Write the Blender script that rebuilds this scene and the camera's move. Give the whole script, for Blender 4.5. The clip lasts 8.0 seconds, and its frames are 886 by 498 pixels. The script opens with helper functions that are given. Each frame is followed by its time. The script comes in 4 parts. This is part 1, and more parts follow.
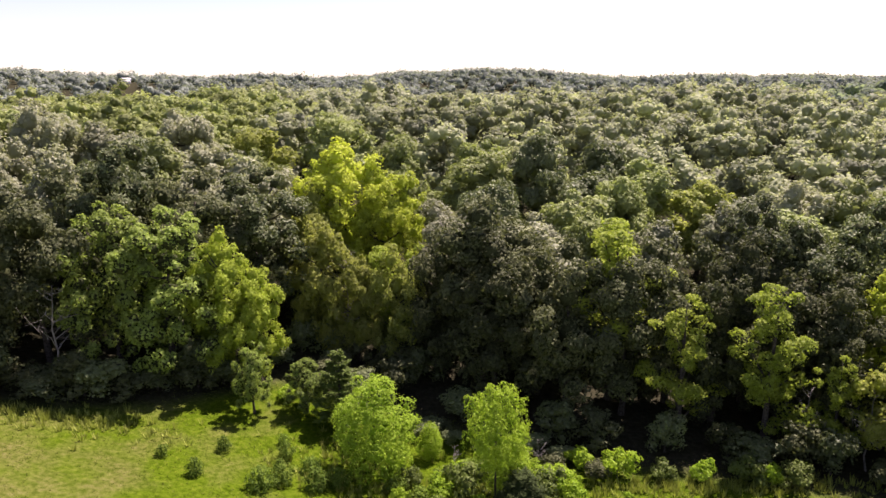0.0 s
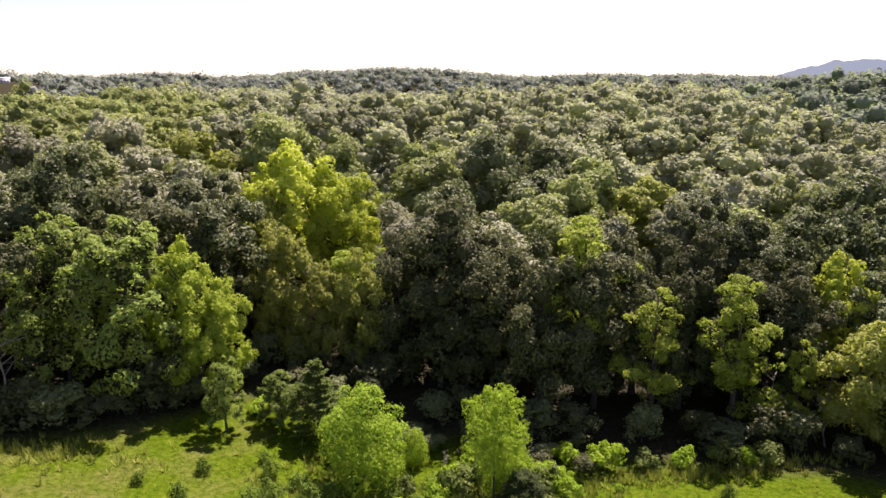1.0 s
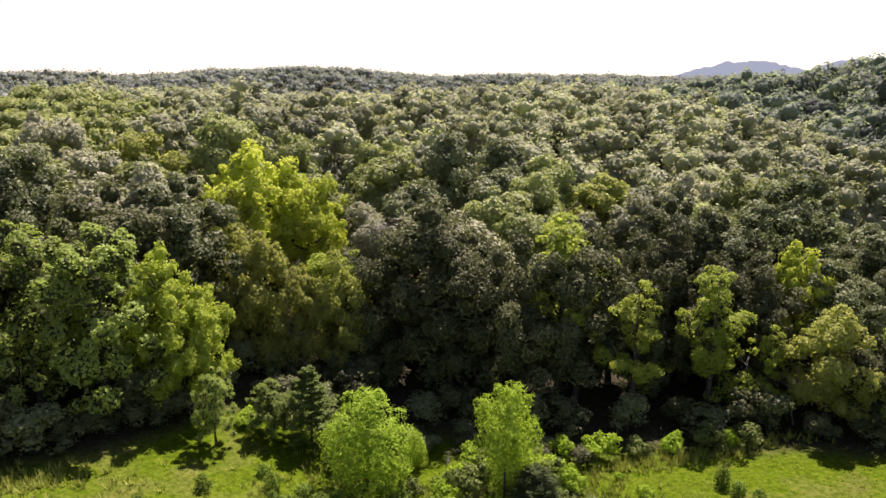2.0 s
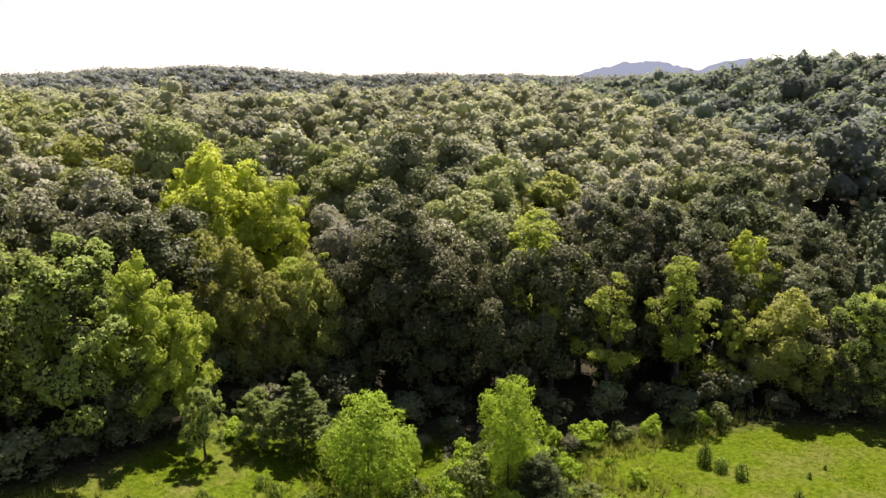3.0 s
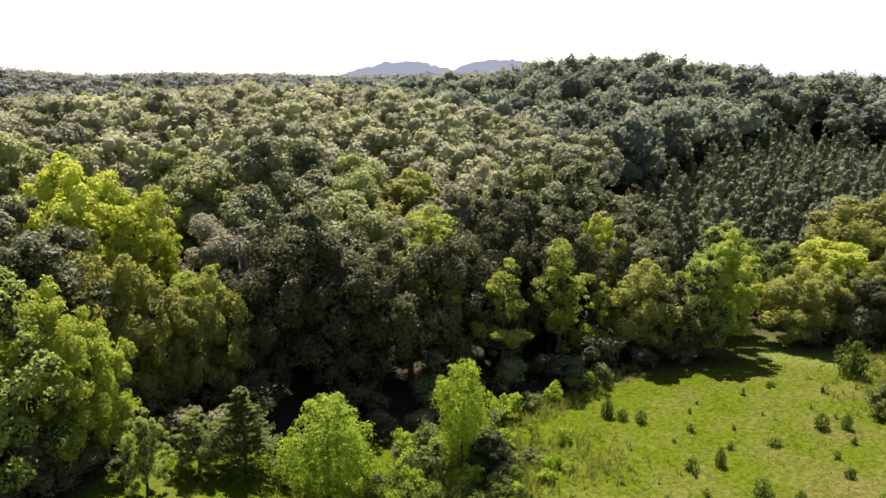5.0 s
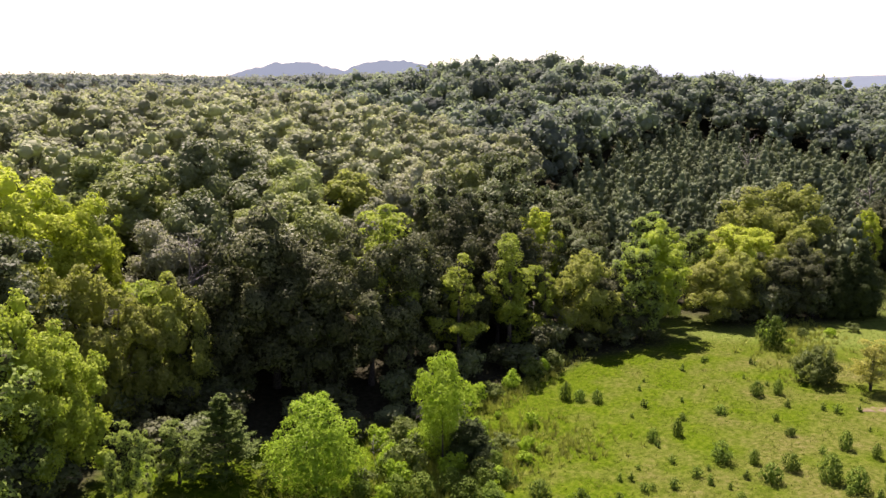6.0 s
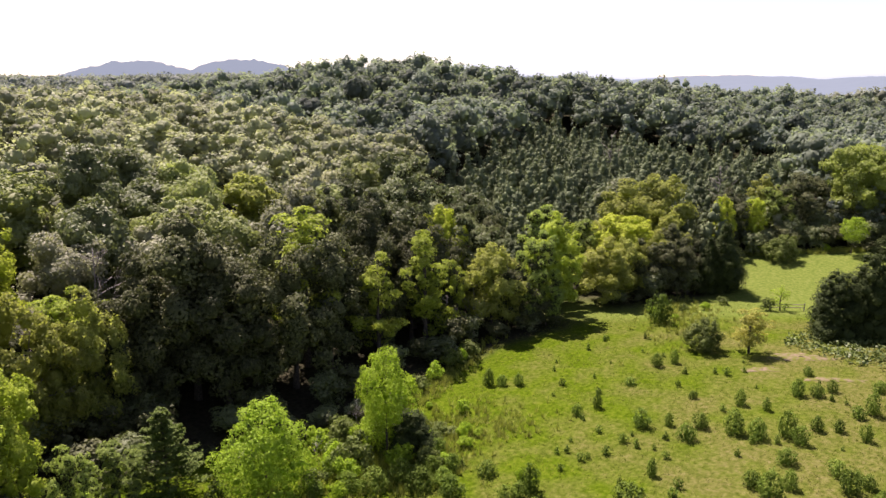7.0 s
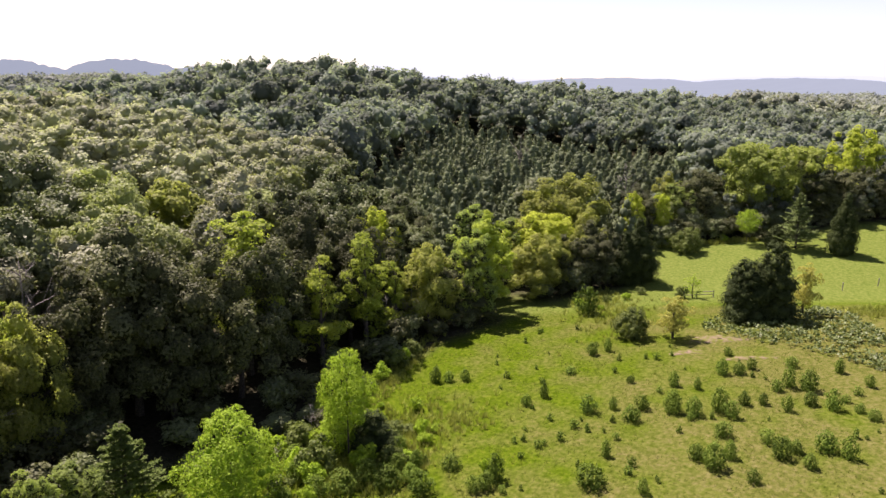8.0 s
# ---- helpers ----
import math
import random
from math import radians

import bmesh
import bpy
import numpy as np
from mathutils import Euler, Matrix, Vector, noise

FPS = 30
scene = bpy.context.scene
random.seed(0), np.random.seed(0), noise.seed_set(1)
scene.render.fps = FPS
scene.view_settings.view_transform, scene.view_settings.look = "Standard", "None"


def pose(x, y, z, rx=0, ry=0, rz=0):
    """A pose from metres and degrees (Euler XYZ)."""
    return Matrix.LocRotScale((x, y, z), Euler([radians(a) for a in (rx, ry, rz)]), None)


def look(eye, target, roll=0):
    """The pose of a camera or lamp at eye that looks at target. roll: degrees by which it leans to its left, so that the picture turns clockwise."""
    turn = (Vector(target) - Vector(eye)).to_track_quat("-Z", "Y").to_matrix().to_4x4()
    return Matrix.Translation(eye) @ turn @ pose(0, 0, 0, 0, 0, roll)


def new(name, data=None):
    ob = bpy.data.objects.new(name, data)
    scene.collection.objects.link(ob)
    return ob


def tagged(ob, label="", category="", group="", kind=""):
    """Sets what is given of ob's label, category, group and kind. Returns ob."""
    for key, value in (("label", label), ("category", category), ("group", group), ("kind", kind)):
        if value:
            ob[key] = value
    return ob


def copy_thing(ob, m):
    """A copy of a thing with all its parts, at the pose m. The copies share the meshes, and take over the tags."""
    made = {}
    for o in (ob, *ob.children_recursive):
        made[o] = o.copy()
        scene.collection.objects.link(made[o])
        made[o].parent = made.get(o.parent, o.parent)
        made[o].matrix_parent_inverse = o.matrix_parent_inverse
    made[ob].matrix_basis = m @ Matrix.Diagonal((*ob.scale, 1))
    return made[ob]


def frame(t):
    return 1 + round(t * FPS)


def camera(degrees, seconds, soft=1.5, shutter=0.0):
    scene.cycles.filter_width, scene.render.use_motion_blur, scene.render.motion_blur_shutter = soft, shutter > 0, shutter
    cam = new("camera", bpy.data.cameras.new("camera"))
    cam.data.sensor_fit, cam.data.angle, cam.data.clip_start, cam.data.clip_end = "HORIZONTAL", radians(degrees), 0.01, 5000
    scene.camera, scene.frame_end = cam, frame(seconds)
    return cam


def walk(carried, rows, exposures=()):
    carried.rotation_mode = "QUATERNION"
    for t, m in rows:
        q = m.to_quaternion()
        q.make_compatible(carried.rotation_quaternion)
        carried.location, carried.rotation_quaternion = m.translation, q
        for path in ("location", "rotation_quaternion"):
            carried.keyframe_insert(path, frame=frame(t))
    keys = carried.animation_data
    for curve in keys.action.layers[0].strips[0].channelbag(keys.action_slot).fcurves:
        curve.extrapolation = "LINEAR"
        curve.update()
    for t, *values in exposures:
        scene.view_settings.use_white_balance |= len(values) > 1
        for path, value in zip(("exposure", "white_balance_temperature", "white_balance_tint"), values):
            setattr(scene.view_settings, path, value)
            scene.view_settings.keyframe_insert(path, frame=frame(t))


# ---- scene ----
cam = camera(65.3, 8.0)
PATH = [
    (0, (0.874, 0.633, 31.517), (0.85, 2.577, 31.049), -0.1),
    (0.5, (-2.241, 1.244, 31.562), (-2.133, 3.185, 31.093), -0.1),
    (1, (-5.494, 1.845, 31.587), (-5.25, 3.774, 31.117), -0.1),
    (1.5, (-8.975, 2.561, 31.588), (-8.599, 4.468, 31.117), -0.0),
    (3, (-18.988, 5.186, 31.66), (-18.25, 6.984, 31.187), 0.0),
    (3.5, (-22.182, 6.103, 31.728), (-21.284, 7.826, 31.256), -0.1),
    (4, (-25.526, 7.283, 31.889), (-24.469, 8.913, 31.415), -0.0),
    (4.5, (-28.767, 8.608, 32.006), (-27.58, 10.146, 31.53), -0.0),
    (6, (-37.759, 13.62, 32.086), (-36.259, 14.856, 31.612), -0.2),
    (6.5, (-40.414, 15.76, 32.196), (-38.792, 16.828, 31.719), -0.2),
    (7, (-42.876, 17.93, 32.269), (-41.156, 18.832, 31.793), -0.2),
    (7.5, (-44.828, 19.973, 32.377), (-43.045, 20.745, 31.901), -0.1),
    (8, (-46.132, 22.045, 32.516), (-44.294, 22.678, 32.043), -0.0),
]
walk(cam, [(t, look(eye, target, roll)) for t, eye, target, roll in PATH],
     exposures=[(0, 1.55, 6720, 35), (8, 1.55, 6720, 35)])

# ---- world, sun, exposure ----
SUN_AZ, SUN_EL = 35.0, 58.0          # degrees clockwise from +y, degrees up
world = bpy.data.worlds.new("world")
scene.world = world
world.use_nodes = True
wn = world.node_tree
sky = wn.nodes.new("ShaderNodeTexSky")
sky.sky_type = "NISHITA"
sky.sun_disc = False
sky.sun_elevation = radians(SUN_EL)
sky.sun_rotation = radians(SUN_AZ)
sky.air_density, sky.dust_density, sky.ozone_density = 1.0, 0.1, 2.5
wn.nodes["Background"].inputs["Strength"].default_value = 0.055
haze = wn.nodes.new("ShaderNodeHueSaturation")          # milky summer haze
haze.inputs["Saturation"].default_value = 0.75
wn.links.new(sky.outputs["Color"], haze.inputs["Color"])
wn.links.new(haze.outputs["Color"], wn.nodes["Background"].inputs["Color"])

sun_data = bpy.data.lights.new("sun", "SUN")
sun_data.energy, sun_data.angle, sun_data.color = 5.0, radians(0.6), (1.0, 0.95, 0.86)
sun = new("sun", sun_data)
sun_dir = Vector((math.sin(radians(SUN_AZ)) * math.cos(radians(SUN_EL)),
                  math.cos(radians(SUN_AZ)) * math.cos(radians(SUN_EL)), math.sin(radians(SUN_EL))))
sun.matrix_world = look(sun_dir * 200, (0, 0, 0))


# ---- terrain ----
# line where the woods begin, as seen from the field in the south
EDGE = [(-90, 50), (-60, 53), (-34, 57), (-24, 61), (-17, 67.5), (-7, 66), (3, 62), (12, 57), (26, 54.5), (33, 51.5), (38, 48.5),
        (46, 44.5), (52, 43), (58, 38), (66, 30.5), (74, 27), (88.5, 28), (92.5, 18),
        (97, 8), (104, -1.5), (110, -9), (114, -19), (130, -60)]
EX, EY = [p[0] for p in EDGE], [p[1] for p in EDGE]


def edge_y(x):
    return np.interp(x, EX, EY, left=50, right=-60)


def sm(a, b, v):
    t = np.clip((v - a) / (b - a), 0, 1)
    return t * t * (3 - 2 * t)


def hump(x, y, cx, cy, rx, ry, a=0.0):
    c, s = math.cos(a), math.sin(a)
    u, v = ((x - cx) * c + (y - cy) * s) / rx, (-(x - cx) * s + (y - cy) * c) / ry
    return np.exp(-(u * u + v * v) / 2)


def wave(x, y):
    """Gentle unevenness of the land, about -1 to 1."""
    return (np.sin(x * 0.071 + 1.3) * np.cos(y * 0.063 + 0.4) + 0.5 * np.sin(x * 0.16 + y * 0.13) + 0.4 * np.sin(y * 0.29 - x * 0.11)) / 1.9


def land(x, y):
    x, y = np.asarray(x, float), np.asarray(y, float)
    z = -1.4 + 0.085 * np.clip(54 - y, 0, 90) * (1 - 0.75 * sm(40, 80, x))
    z = z + 0.17 * np.clip(-x - 2, 0, 60) * (1 - 0.5 * sm(70, 130, -x))
    z = z + 0.10 * np.clip(x - 66, 0, 60) * (1 - sm(105, 200, x))
    z = z + 14 * sm(56, 150, y) * (1 - 0.6 * sm(185, 320, y)) * (1 - 0.75 * sm(62, 115, x)) * (1 - 0.5 * sm(0, 60, -x))
    z = z + 16.4 * hump(x, y, 237, 110, 140, 49, -0.86) + 8 * hump(x, y, 193, 175, 30, 30) + 5 * hump(x, y, -415, 905, 45, 45)
    r = np.hypot(x, y)
    az = np.arctan2(x, y)
    far = sm(690, 1050, r)
    ridge = 35 + 3.0 * np.sin(az * 9.0 + 1.0) + 2.5 * np.sin(az * 19 + 0.5) + 1.5 * np.sin(az * 43) + 3 * sm(-0.3, -0.6, az) + 6 * sm(-0.15, 0.1, az) * (1 - sm(0.5, 0.7, az))
    low = 5 + 4 * np.sin(az * 23) + 3 * np.sin(az * 51 + r * 0.004)
    z = z + far * (ridge * (1 - sm(0.85, 1.2, az)) + low * sm(0.85, 1.2, az)) * (1 - 0.3 * sm(1300, 2400, r)) - 10 * sm(420, 600, r)
    return z + 0.18 * wave(x * 2.2, y * 2.2) + far * 2 * wave(x * 0.3, y * 0.3)


# ---- materials ----
def nodes_of(name, rough=0.7, spec=0.3):
    m = bpy.data.materials.new(name)
    m.use_nodes = True
    b = m.node_tree.nodes["Principled BSDF"]
    b.inputs["Roughness"].default_value = rough
    b.inputs["Specular IOR Level"].default_value = spec
    return m, m.node_tree, b


def ramp(nt, fac, stops):
    r = nt.nodes.new("ShaderNodeValToRGB")
    e = r.color_ramp.elements
    while len(e) < len(stops):
        e.new(0.5)
    for el, (p, c) in zip(e, stops):
        el.position, el.color = p, (*c, 1)
    nt.links.new(fac, r.inputs["Fac"])
    return r.outputs["Color"]


def mixc(nt, fac, a, b, kind="MIX"):
    n = nt.nodes.new("ShaderNodeMix")
    n.data_type, n.blend_type = "RGBA", kind
    for sock, v in ((n.inputs["Factor"], fac), (n.inputs["A"], a), (n.inputs["B"], b)):
        if isinstance(v, (int, float)):
            sock.default_value = v
        elif isinstance(v, tuple):
            sock.default_value = (*v, 1)
        else:
            nt.links.new(v, sock)
    return n.outputs["Result"]


def noise_of(nt, scale, detail=3.0, coords=None):
    n = nt.nodes.new("ShaderNodeTexNoise")
    n.inputs["Scale"].default_value, n.inputs["Detail"].default_value = scale, detail
    if coords is None:
        coords = nt.nodes.new("ShaderNodeNewGeometry").outputs["Position"]
    nt.links.new(coords, n.inputs["Vector"])
    return n.outputs["Fac"]


def foliage(name, dark, light, other, glow=0.35, rough=0.55, spec=0.25, patch=0.0, spread=0.3):
    """Leaves: diffuse and light let through; hue differs from leaf to leaf and from tree to tree. patch: joined plants, each with its own hue."""
    m, nt, b = nodes_of(name, rough, spec)
    geo, obj = nt.nodes.new("ShaderNodeNewGeometry"), nt.nodes.new("ShaderNodeObjectInfo")
    leaf = mixc(nt, geo.outputs["Random Per Island"], dark, light)
    if patch:
        v = nt.nodes.new("ShaderNodeAttribute")
        v.attribute_name = "tree"
        tree = v.outputs["Fac"]
    else:
        tree = obj.outputs["Random"]
    wide = noise_of(nt, 0.35, 2.0)
    a = nt.nodes.new("ShaderNodeMath")
    a.operation = "MULTIPLY_ADD"
    a.inputs[1].default_value = 0.45
    nt.links.new(wide, a.inputs[0])
    k = nt.nodes.new("ShaderNodeMath")
    k.operation = "MULTIPLY"
    k.inputs[1].default_value = 0.62
    nt.links.new(tree, k.inputs[0])
    nt.links.new(k.outputs[0], a.inputs[2])
    col = mixc(nt, a.outputs[0], leaf, mixc(nt, 0.7, leaf, other))
    vary = nt.nodes.new("ShaderNodeMapRange")
    vary.inputs["To Min"].default_value, vary.inputs["To Max"].default_value = 1 - spread, 1 + spread
    twist = nt.nodes.new("ShaderNodeMath")
    twist.operation = "FRACT"
    times = nt.nodes.new("ShaderNodeMath")
    times.operation = "MULTIPLY"
    times.inputs[1].default_value = 7.13
    nt.links.new(tree, times.inputs[0])
    nt.links.new(times.outputs[0], twist.inputs[0])
    nt.links.new(twist.outputs[0], vary.inputs["Value"])
    hsv = nt.nodes.new("ShaderNodeHueSaturation")
    nt.links.new(vary.outputs[0], hsv.inputs["Value"])
    nt.links.new(col, hsv.inputs["Color"])
    col = hsv.outputs["Color"]
    nt.links.new(col, b.inputs["Base Color"])
    t = nt.nodes.new("ShaderNodeBsdfTranslucent")
    nt.links.new(mixc(nt, 0.5, col, mixc(nt, 1.0, col, (1.2, 1.35, 0.4), "MULTIPLY")), t.inputs["Color"])
    mix = nt.nodes.new("ShaderNodeMixShader")
    mix.inputs[0].default_value = glow
    nt.links.new(b.outputs[0], mix.inputs[1])
    nt.links.new(t.outputs[0], mix.inputs[2])
    nt.links.new(mix.outputs[0], nt.nodes["Material Output"].inputs["Surface"])
    return m


OAK = foliage("oak_leaves", (0.134, 0.158, 0.085), (0.294, 0.312, 0.188), (0.324, 0.325, 0.218), 0.38, 0.65, 0.28, spread=0.22)
GRASSY = foliage("grass_green_leaves", (0.16, 0.228, 0.028), (0.335, 0.415, 0.058), (0.33, 0.392, 0.054), 0.45, 0.6, 0.1, spread=0.1)
MAPLE = foliage("maple_leaves", (0.107, 0.169, 0.037), (0.258, 0.344, 0.081), (0.258, 0.32, 0.077), 0.48, 0.6, 0.12, spread=0.2)
# edge leaves darkened in colour, to stand for shade on the woods' front
SHADE_DARK = foliage("shade_dark_leaves", (0.044, 0.055, 0.025), (0.095, 0.108, 0.046), (0.098, 0.106, 0.046), 0.25, 0.6, 0.1)
LIME = foliage("lime_leaves", (0.207, 0.272, 0.031), (0.409, 0.487, 0.064), (0.431, 0.468, 0.062), 0.45, 0.6, 0.1, spread=0.12)
LOCUST = foliage("locust_leaves", (0.152, 0.215, 0.03), (0.31, 0.389, 0.062), (0.315, 0.37, 0.06), 0.5, 0.6, 0.12, spread=0.12)
GREENWOOD = foliage("green_woods_leaves", (0.11, 0.145, 0.044), (0.24, 0.29, 0.099), (0.255, 0.285, 0.105), 0.38, 0.62, 0.2, spread=0.22)
BRIGHT = foliage("bright_crown_leaves", (0.130, 0.178, 0.036), (0.272, 0.335, 0.076), (0.275, 0.322, 0.074), 0.42, 0.6, 0.12, spread=0.12)
OLIVE = foliage("olive_leaves", (0.149, 0.181, 0.042), (0.313, 0.351, 0.088), (0.324, 0.337, 0.088), 0.52, 0.6, 0.12, spread=0.18)
FRESH = foliage("fresh_leaves", (0.138, 0.239, 0.017), (0.29, 0.42, 0.043), (0.261, 0.362, 0.032), 0.45, 0.6, 0.1, spread=0.1)
BUSH = foliage("bush_leaves", (0.05, 0.078, 0.017), (0.12, 0.16, 0.038), (0.118, 0.148, 0.038), 0.3, 0.6, 0.1, spread=0.15)
DEEP = foliage("deep_green_leaves", (0.06, 0.082, 0.032), (0.145, 0.172, 0.072), (0.138, 0.165, 0.068), 0.28, 0.6, 0.25)
FIR = foliage("fir_needles", (0.046, 0.078, 0.017), (0.128, 0.18, 0.04), (0.12, 0.158, 0.036), 0.3, 0.7, 0.1)
SPRUCE = foliage("spruce_needles", (0.058, 0.088, 0.029), (0.154, 0.209, 0.066), (0.143, 0.189, 0.057), 0.2, 0.7, 0.1)
CEDAR = foliage("cedar_needles", (0.02, 0.031, 0.011), (0.05, 0.07, 0.022), (0.047, 0.062, 0.02), 0.15, 0.7, 0.05, spread=0.12)
SPRIG = foliage("sapling_needles", (0.046, 0.09, 0.011), (0.132, 0.206, 0.027), (0.123, 0.173, 0.025), 0.3, 0.7, 0.1)
PINE = foliage("pine_needles", (0.057, 0.077, 0.042), (0.141, 0.175, 0.09), (0.132, 0.161, 0.081), 0.25, 0.7, 0.08, 3.5)
WOODS = foliage("woods_leaves", (0.145, 0.164, 0.103), (0.304, 0.322, 0.214), (0.318, 0.345, 0.182), 0.42, 0.68, 0.16, 9.0, spread=0.3)
# hill leaves: some distance haze and shade mixed into the base colour
HILLWOODS = foliage("hill_woods_hazed_leaves", (0.088, 0.115, 0.093), (0.177, 0.215, 0.175), (0.193, 0.232, 0.153), 0.48, 0.7, 0.1, 9.0, spread=0.36)
YOUNG = foliage("young_woods_leaves", (0.122, 0.156, 0.054), (0.255, 0.303, 0.112), (0.281, 0.303, 0.116), 0.38, 0.62, 0.1, 8.0)
# far leaves: greyer, paler, bluer, with air haze put into the base colour
FARWOODS = foliage("far_woods_hazed_leaves", (0.105, 0.126, 0.09), (0.21, 0.236, 0.172), (0.225, 0.245, 0.161), 0.35, 0.7, 0.08, 11.0, spread=0.35)
RIDGE = foliage("ridge_hazed_leaves", (0.15, 0.178, 0.152), (0.215, 0.242, 0.208), (0.22, 0.244, 0.204), 0.35, 0.8, 0.05, 14.0, spread=0.2)
PADS = foliage("broad_leaves", (0.043, 0.07, 0.015), (0.128, 0.162, 0.053), (0.093, 0.128, 0.028), 0.2, 0.5, 0.2)
STRAW = foliage("pale_leaves", (0.23, 0.235, 0.05), (0.4, 0.395, 0.1), (0.42, 0.39, 0.11), 0.5, 0.7, 0.1, spread=0.08)
BLADES = foliage("grass_blades", (0.054, 0.094, 0.005), (0.107, 0.148, 0.013), (0.135, 0.131, 0.030), 0.25, 0.7, 0.08, 7.0)
WEEDS = foliage("weed_leaves", (0.128, 0.172, 0.022), (0.24, 0.28, 0.053), (0.248, 0.256, 0.068), 0.3, 0.7, 0.1, 3.0)


def bark_mat(name, a, b2):
    m, nt, b = nodes_of(name, 0.9, 0.1)
    col = ramp(nt, noise_of(nt, 6.0, 5.0), [(0.35, a), (0.65, b2)])
    nt.links.new(col, b.inputs["Base Color"])
    bp = nt.nodes.new("ShaderNodeBump")
    bp.inputs["Strength"].default_value = 0.6
    nt.links.new(noise_of(nt, 18.0, 4.0), bp.inputs["Height"])
    nt.links.new(bp.outputs[0], b.inputs["Normal"])
    return m


BARK = bark_mat("bark", (0.035, 0.030, 0.024), (0.10, 0.085, 0.068))
# dark colour of crown cores, standing for shade between the leaf clumps
GAP_SHADE = bark_mat("gap_shade", (0.030, 0.036, 0.014), (0.060, 0.068, 0.028))
DEADWOOD = bark_mat("dead_wood", (0.14, 0.125, 0.11), (0.26, 0.24, 0.22))
POSTWOOD = bark_mat("weathered_wood", (0.13, 0.115, 0.10), (0.26, 0.24, 0.21))


def ground_mat():
    m, nt, b = nodes_of("field_grass", 1.0, 0.0)
    geo = nt.nodes.new("ShaderNodeNewGeometry")
    sep = nt.nodes.new("ShaderNodeSeparateXYZ")
    nt.links.new(geo.outputs["Position"], sep.inputs[0])
    fine, mid, wide = noise_of(nt, 2.2, 6.0), noise_of(nt, 0.22, 4.0), noise_of(nt, 0.05, 3.0)
    lush = ramp(nt, fine, [(0.3, (0.030, 0.054, 0.002)), (0.55, (0.056, 0.089, 0.005)), (0.75, (0.085, 0.110, 0.010))])
    dry = ramp(nt, fine, [(0.3, (0.046, 0.061, 0.009)), (0.5, (0.080, 0.087, 0.020)), (0.75, (0.119, 0.110, 0.041))])

    def math2(op, a2, b3):
        n = nt.nodes.new("ShaderNodeMath")
        n.operation = op
        for i, v in enumerate((a2, b3)):
            if isinstance(v, (int, float)):
                n.inputs[i].default_value = v
            else:
                nt.links.new(v, n.inputs[i])
        return n.outputs[0]

    # the sward dries out on the higher ground of the field; wetter and greener along the woods
    slope = math2("ADD", math2("MULTIPLY", math2("ADD", sep.outputs["Z"], math2("SUBTRACT", math2("MULTIPLY", math2("MINIMUM", sep.outputs["X"], 0.0), 0.11), math2("MULTIPLY", math2("MAXIMUM", math2("SUBTRACT", sep.outputs["X"], 52.0), 0.0), 0.13))), 0.26), math2("MULTIPLY", math2("SUBTRACT", mid, 0.5), 2.4))
    slope = math2("ADD", slope, math2("MULTIPLY", math2("SUBTRACT", wide, 0.5), 0.8))
    f = ramp(nt, math2("ADD", slope, 0.35), [(0.15, (0, 0, 0)), (0.95, (1, 1, 1))])
    sward = mixc(nt, f, lush, dry)
    # leaf litter under trees, shade painted on the grass before them, dull far land
    litter_shade = ramp(nt, fine, [(0.3, (0.021, 0.021, 0.012)), (0.7, (0.044, 0.041, 0.025))])
    va = nt.nodes.new("ShaderNodeAttribute")
    va.attribute_name = "woods"
    mown = ramp(nt, fine, [(0.3, (0.062, 0.095, 0.016)), (0.55, (0.095, 0.124, 0.025)), (0.75, (0.122, 0.139, 0.040))])
    vl = nt.nodes.new("ShaderNodeAttribute")
    vl.attribute_name = "lawn"
    sward = mixc(nt, vl.outputs["Fac"], sward, mown)
    nt.links.new(mixc(nt, va.outputs["Fac"], sward, litter_shade), b.inputs["Base Color"])
    bp = nt.nodes.new("ShaderNodeBump")
    bp.inputs["Strength"].default_value, bp.inputs["Distance"].default_value = 0.8, 0.25
    nt.links.new(noise_of(nt, 3.5, 6.0), bp.inputs["Height"])
    nt.links.new(bp.outputs[0], b.inputs["Normal"])
    return m


def earth_mat():
    m, nt, b = nodes_of("bare_earth", 0.95, 0.1)
    col = ramp(nt, noise_of(nt, 1.6, 6.0), [(0.40, (0.082, 0.094, 0.015)), (0.53, (0.115, 0.097, 0.049)), (0.70, (0.156, 0.119, 0.080))])
    nt.links.new(col, b.inputs["Base Color"])
    return m


def plain(name, col, rough=0.6):
    m, nt, b = nodes_of(name, rough)
    nt.links.new(mixc(nt, noise_of(nt, 1.5, 3.0), col, tuple(c * 0.82 for c in col)), b.inputs["Base Color"])
    return m


GROUND, EARTH = ground_mat(), earth_mat()


def haze_glow_mat(name, col, glow):
    """Backdrop of far land, with its distance haze put in as pale glow."""
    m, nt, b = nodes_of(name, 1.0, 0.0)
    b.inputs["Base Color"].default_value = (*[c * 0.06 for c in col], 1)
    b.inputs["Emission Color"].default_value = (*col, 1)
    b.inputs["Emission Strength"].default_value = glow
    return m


BLUEHILL = haze_glow_mat("blue_hills_glow", (0.150, 0.190, 0.225), 0.72)
HAZEHILL = haze_glow_mat("hazed_hills_glow", (0.19, 0.235, 0.27), 0.74)
PALEHILL = haze_glow_mat("pale_mountains_glow", (0.30, 0.35, 0.385), 0.88)
PALERHILL = haze_glow_mat("paler_mountains_glow", (0.345, 0.40, 0.43), 0.82)
WHITE, ROOF = plain("white_siding", (0.75, 0.75, 0.74)), plain("light_roof", (0.62, 0.62, 0.62))


# ---- mesh tools ----
rng = np.random.default_rng(7)


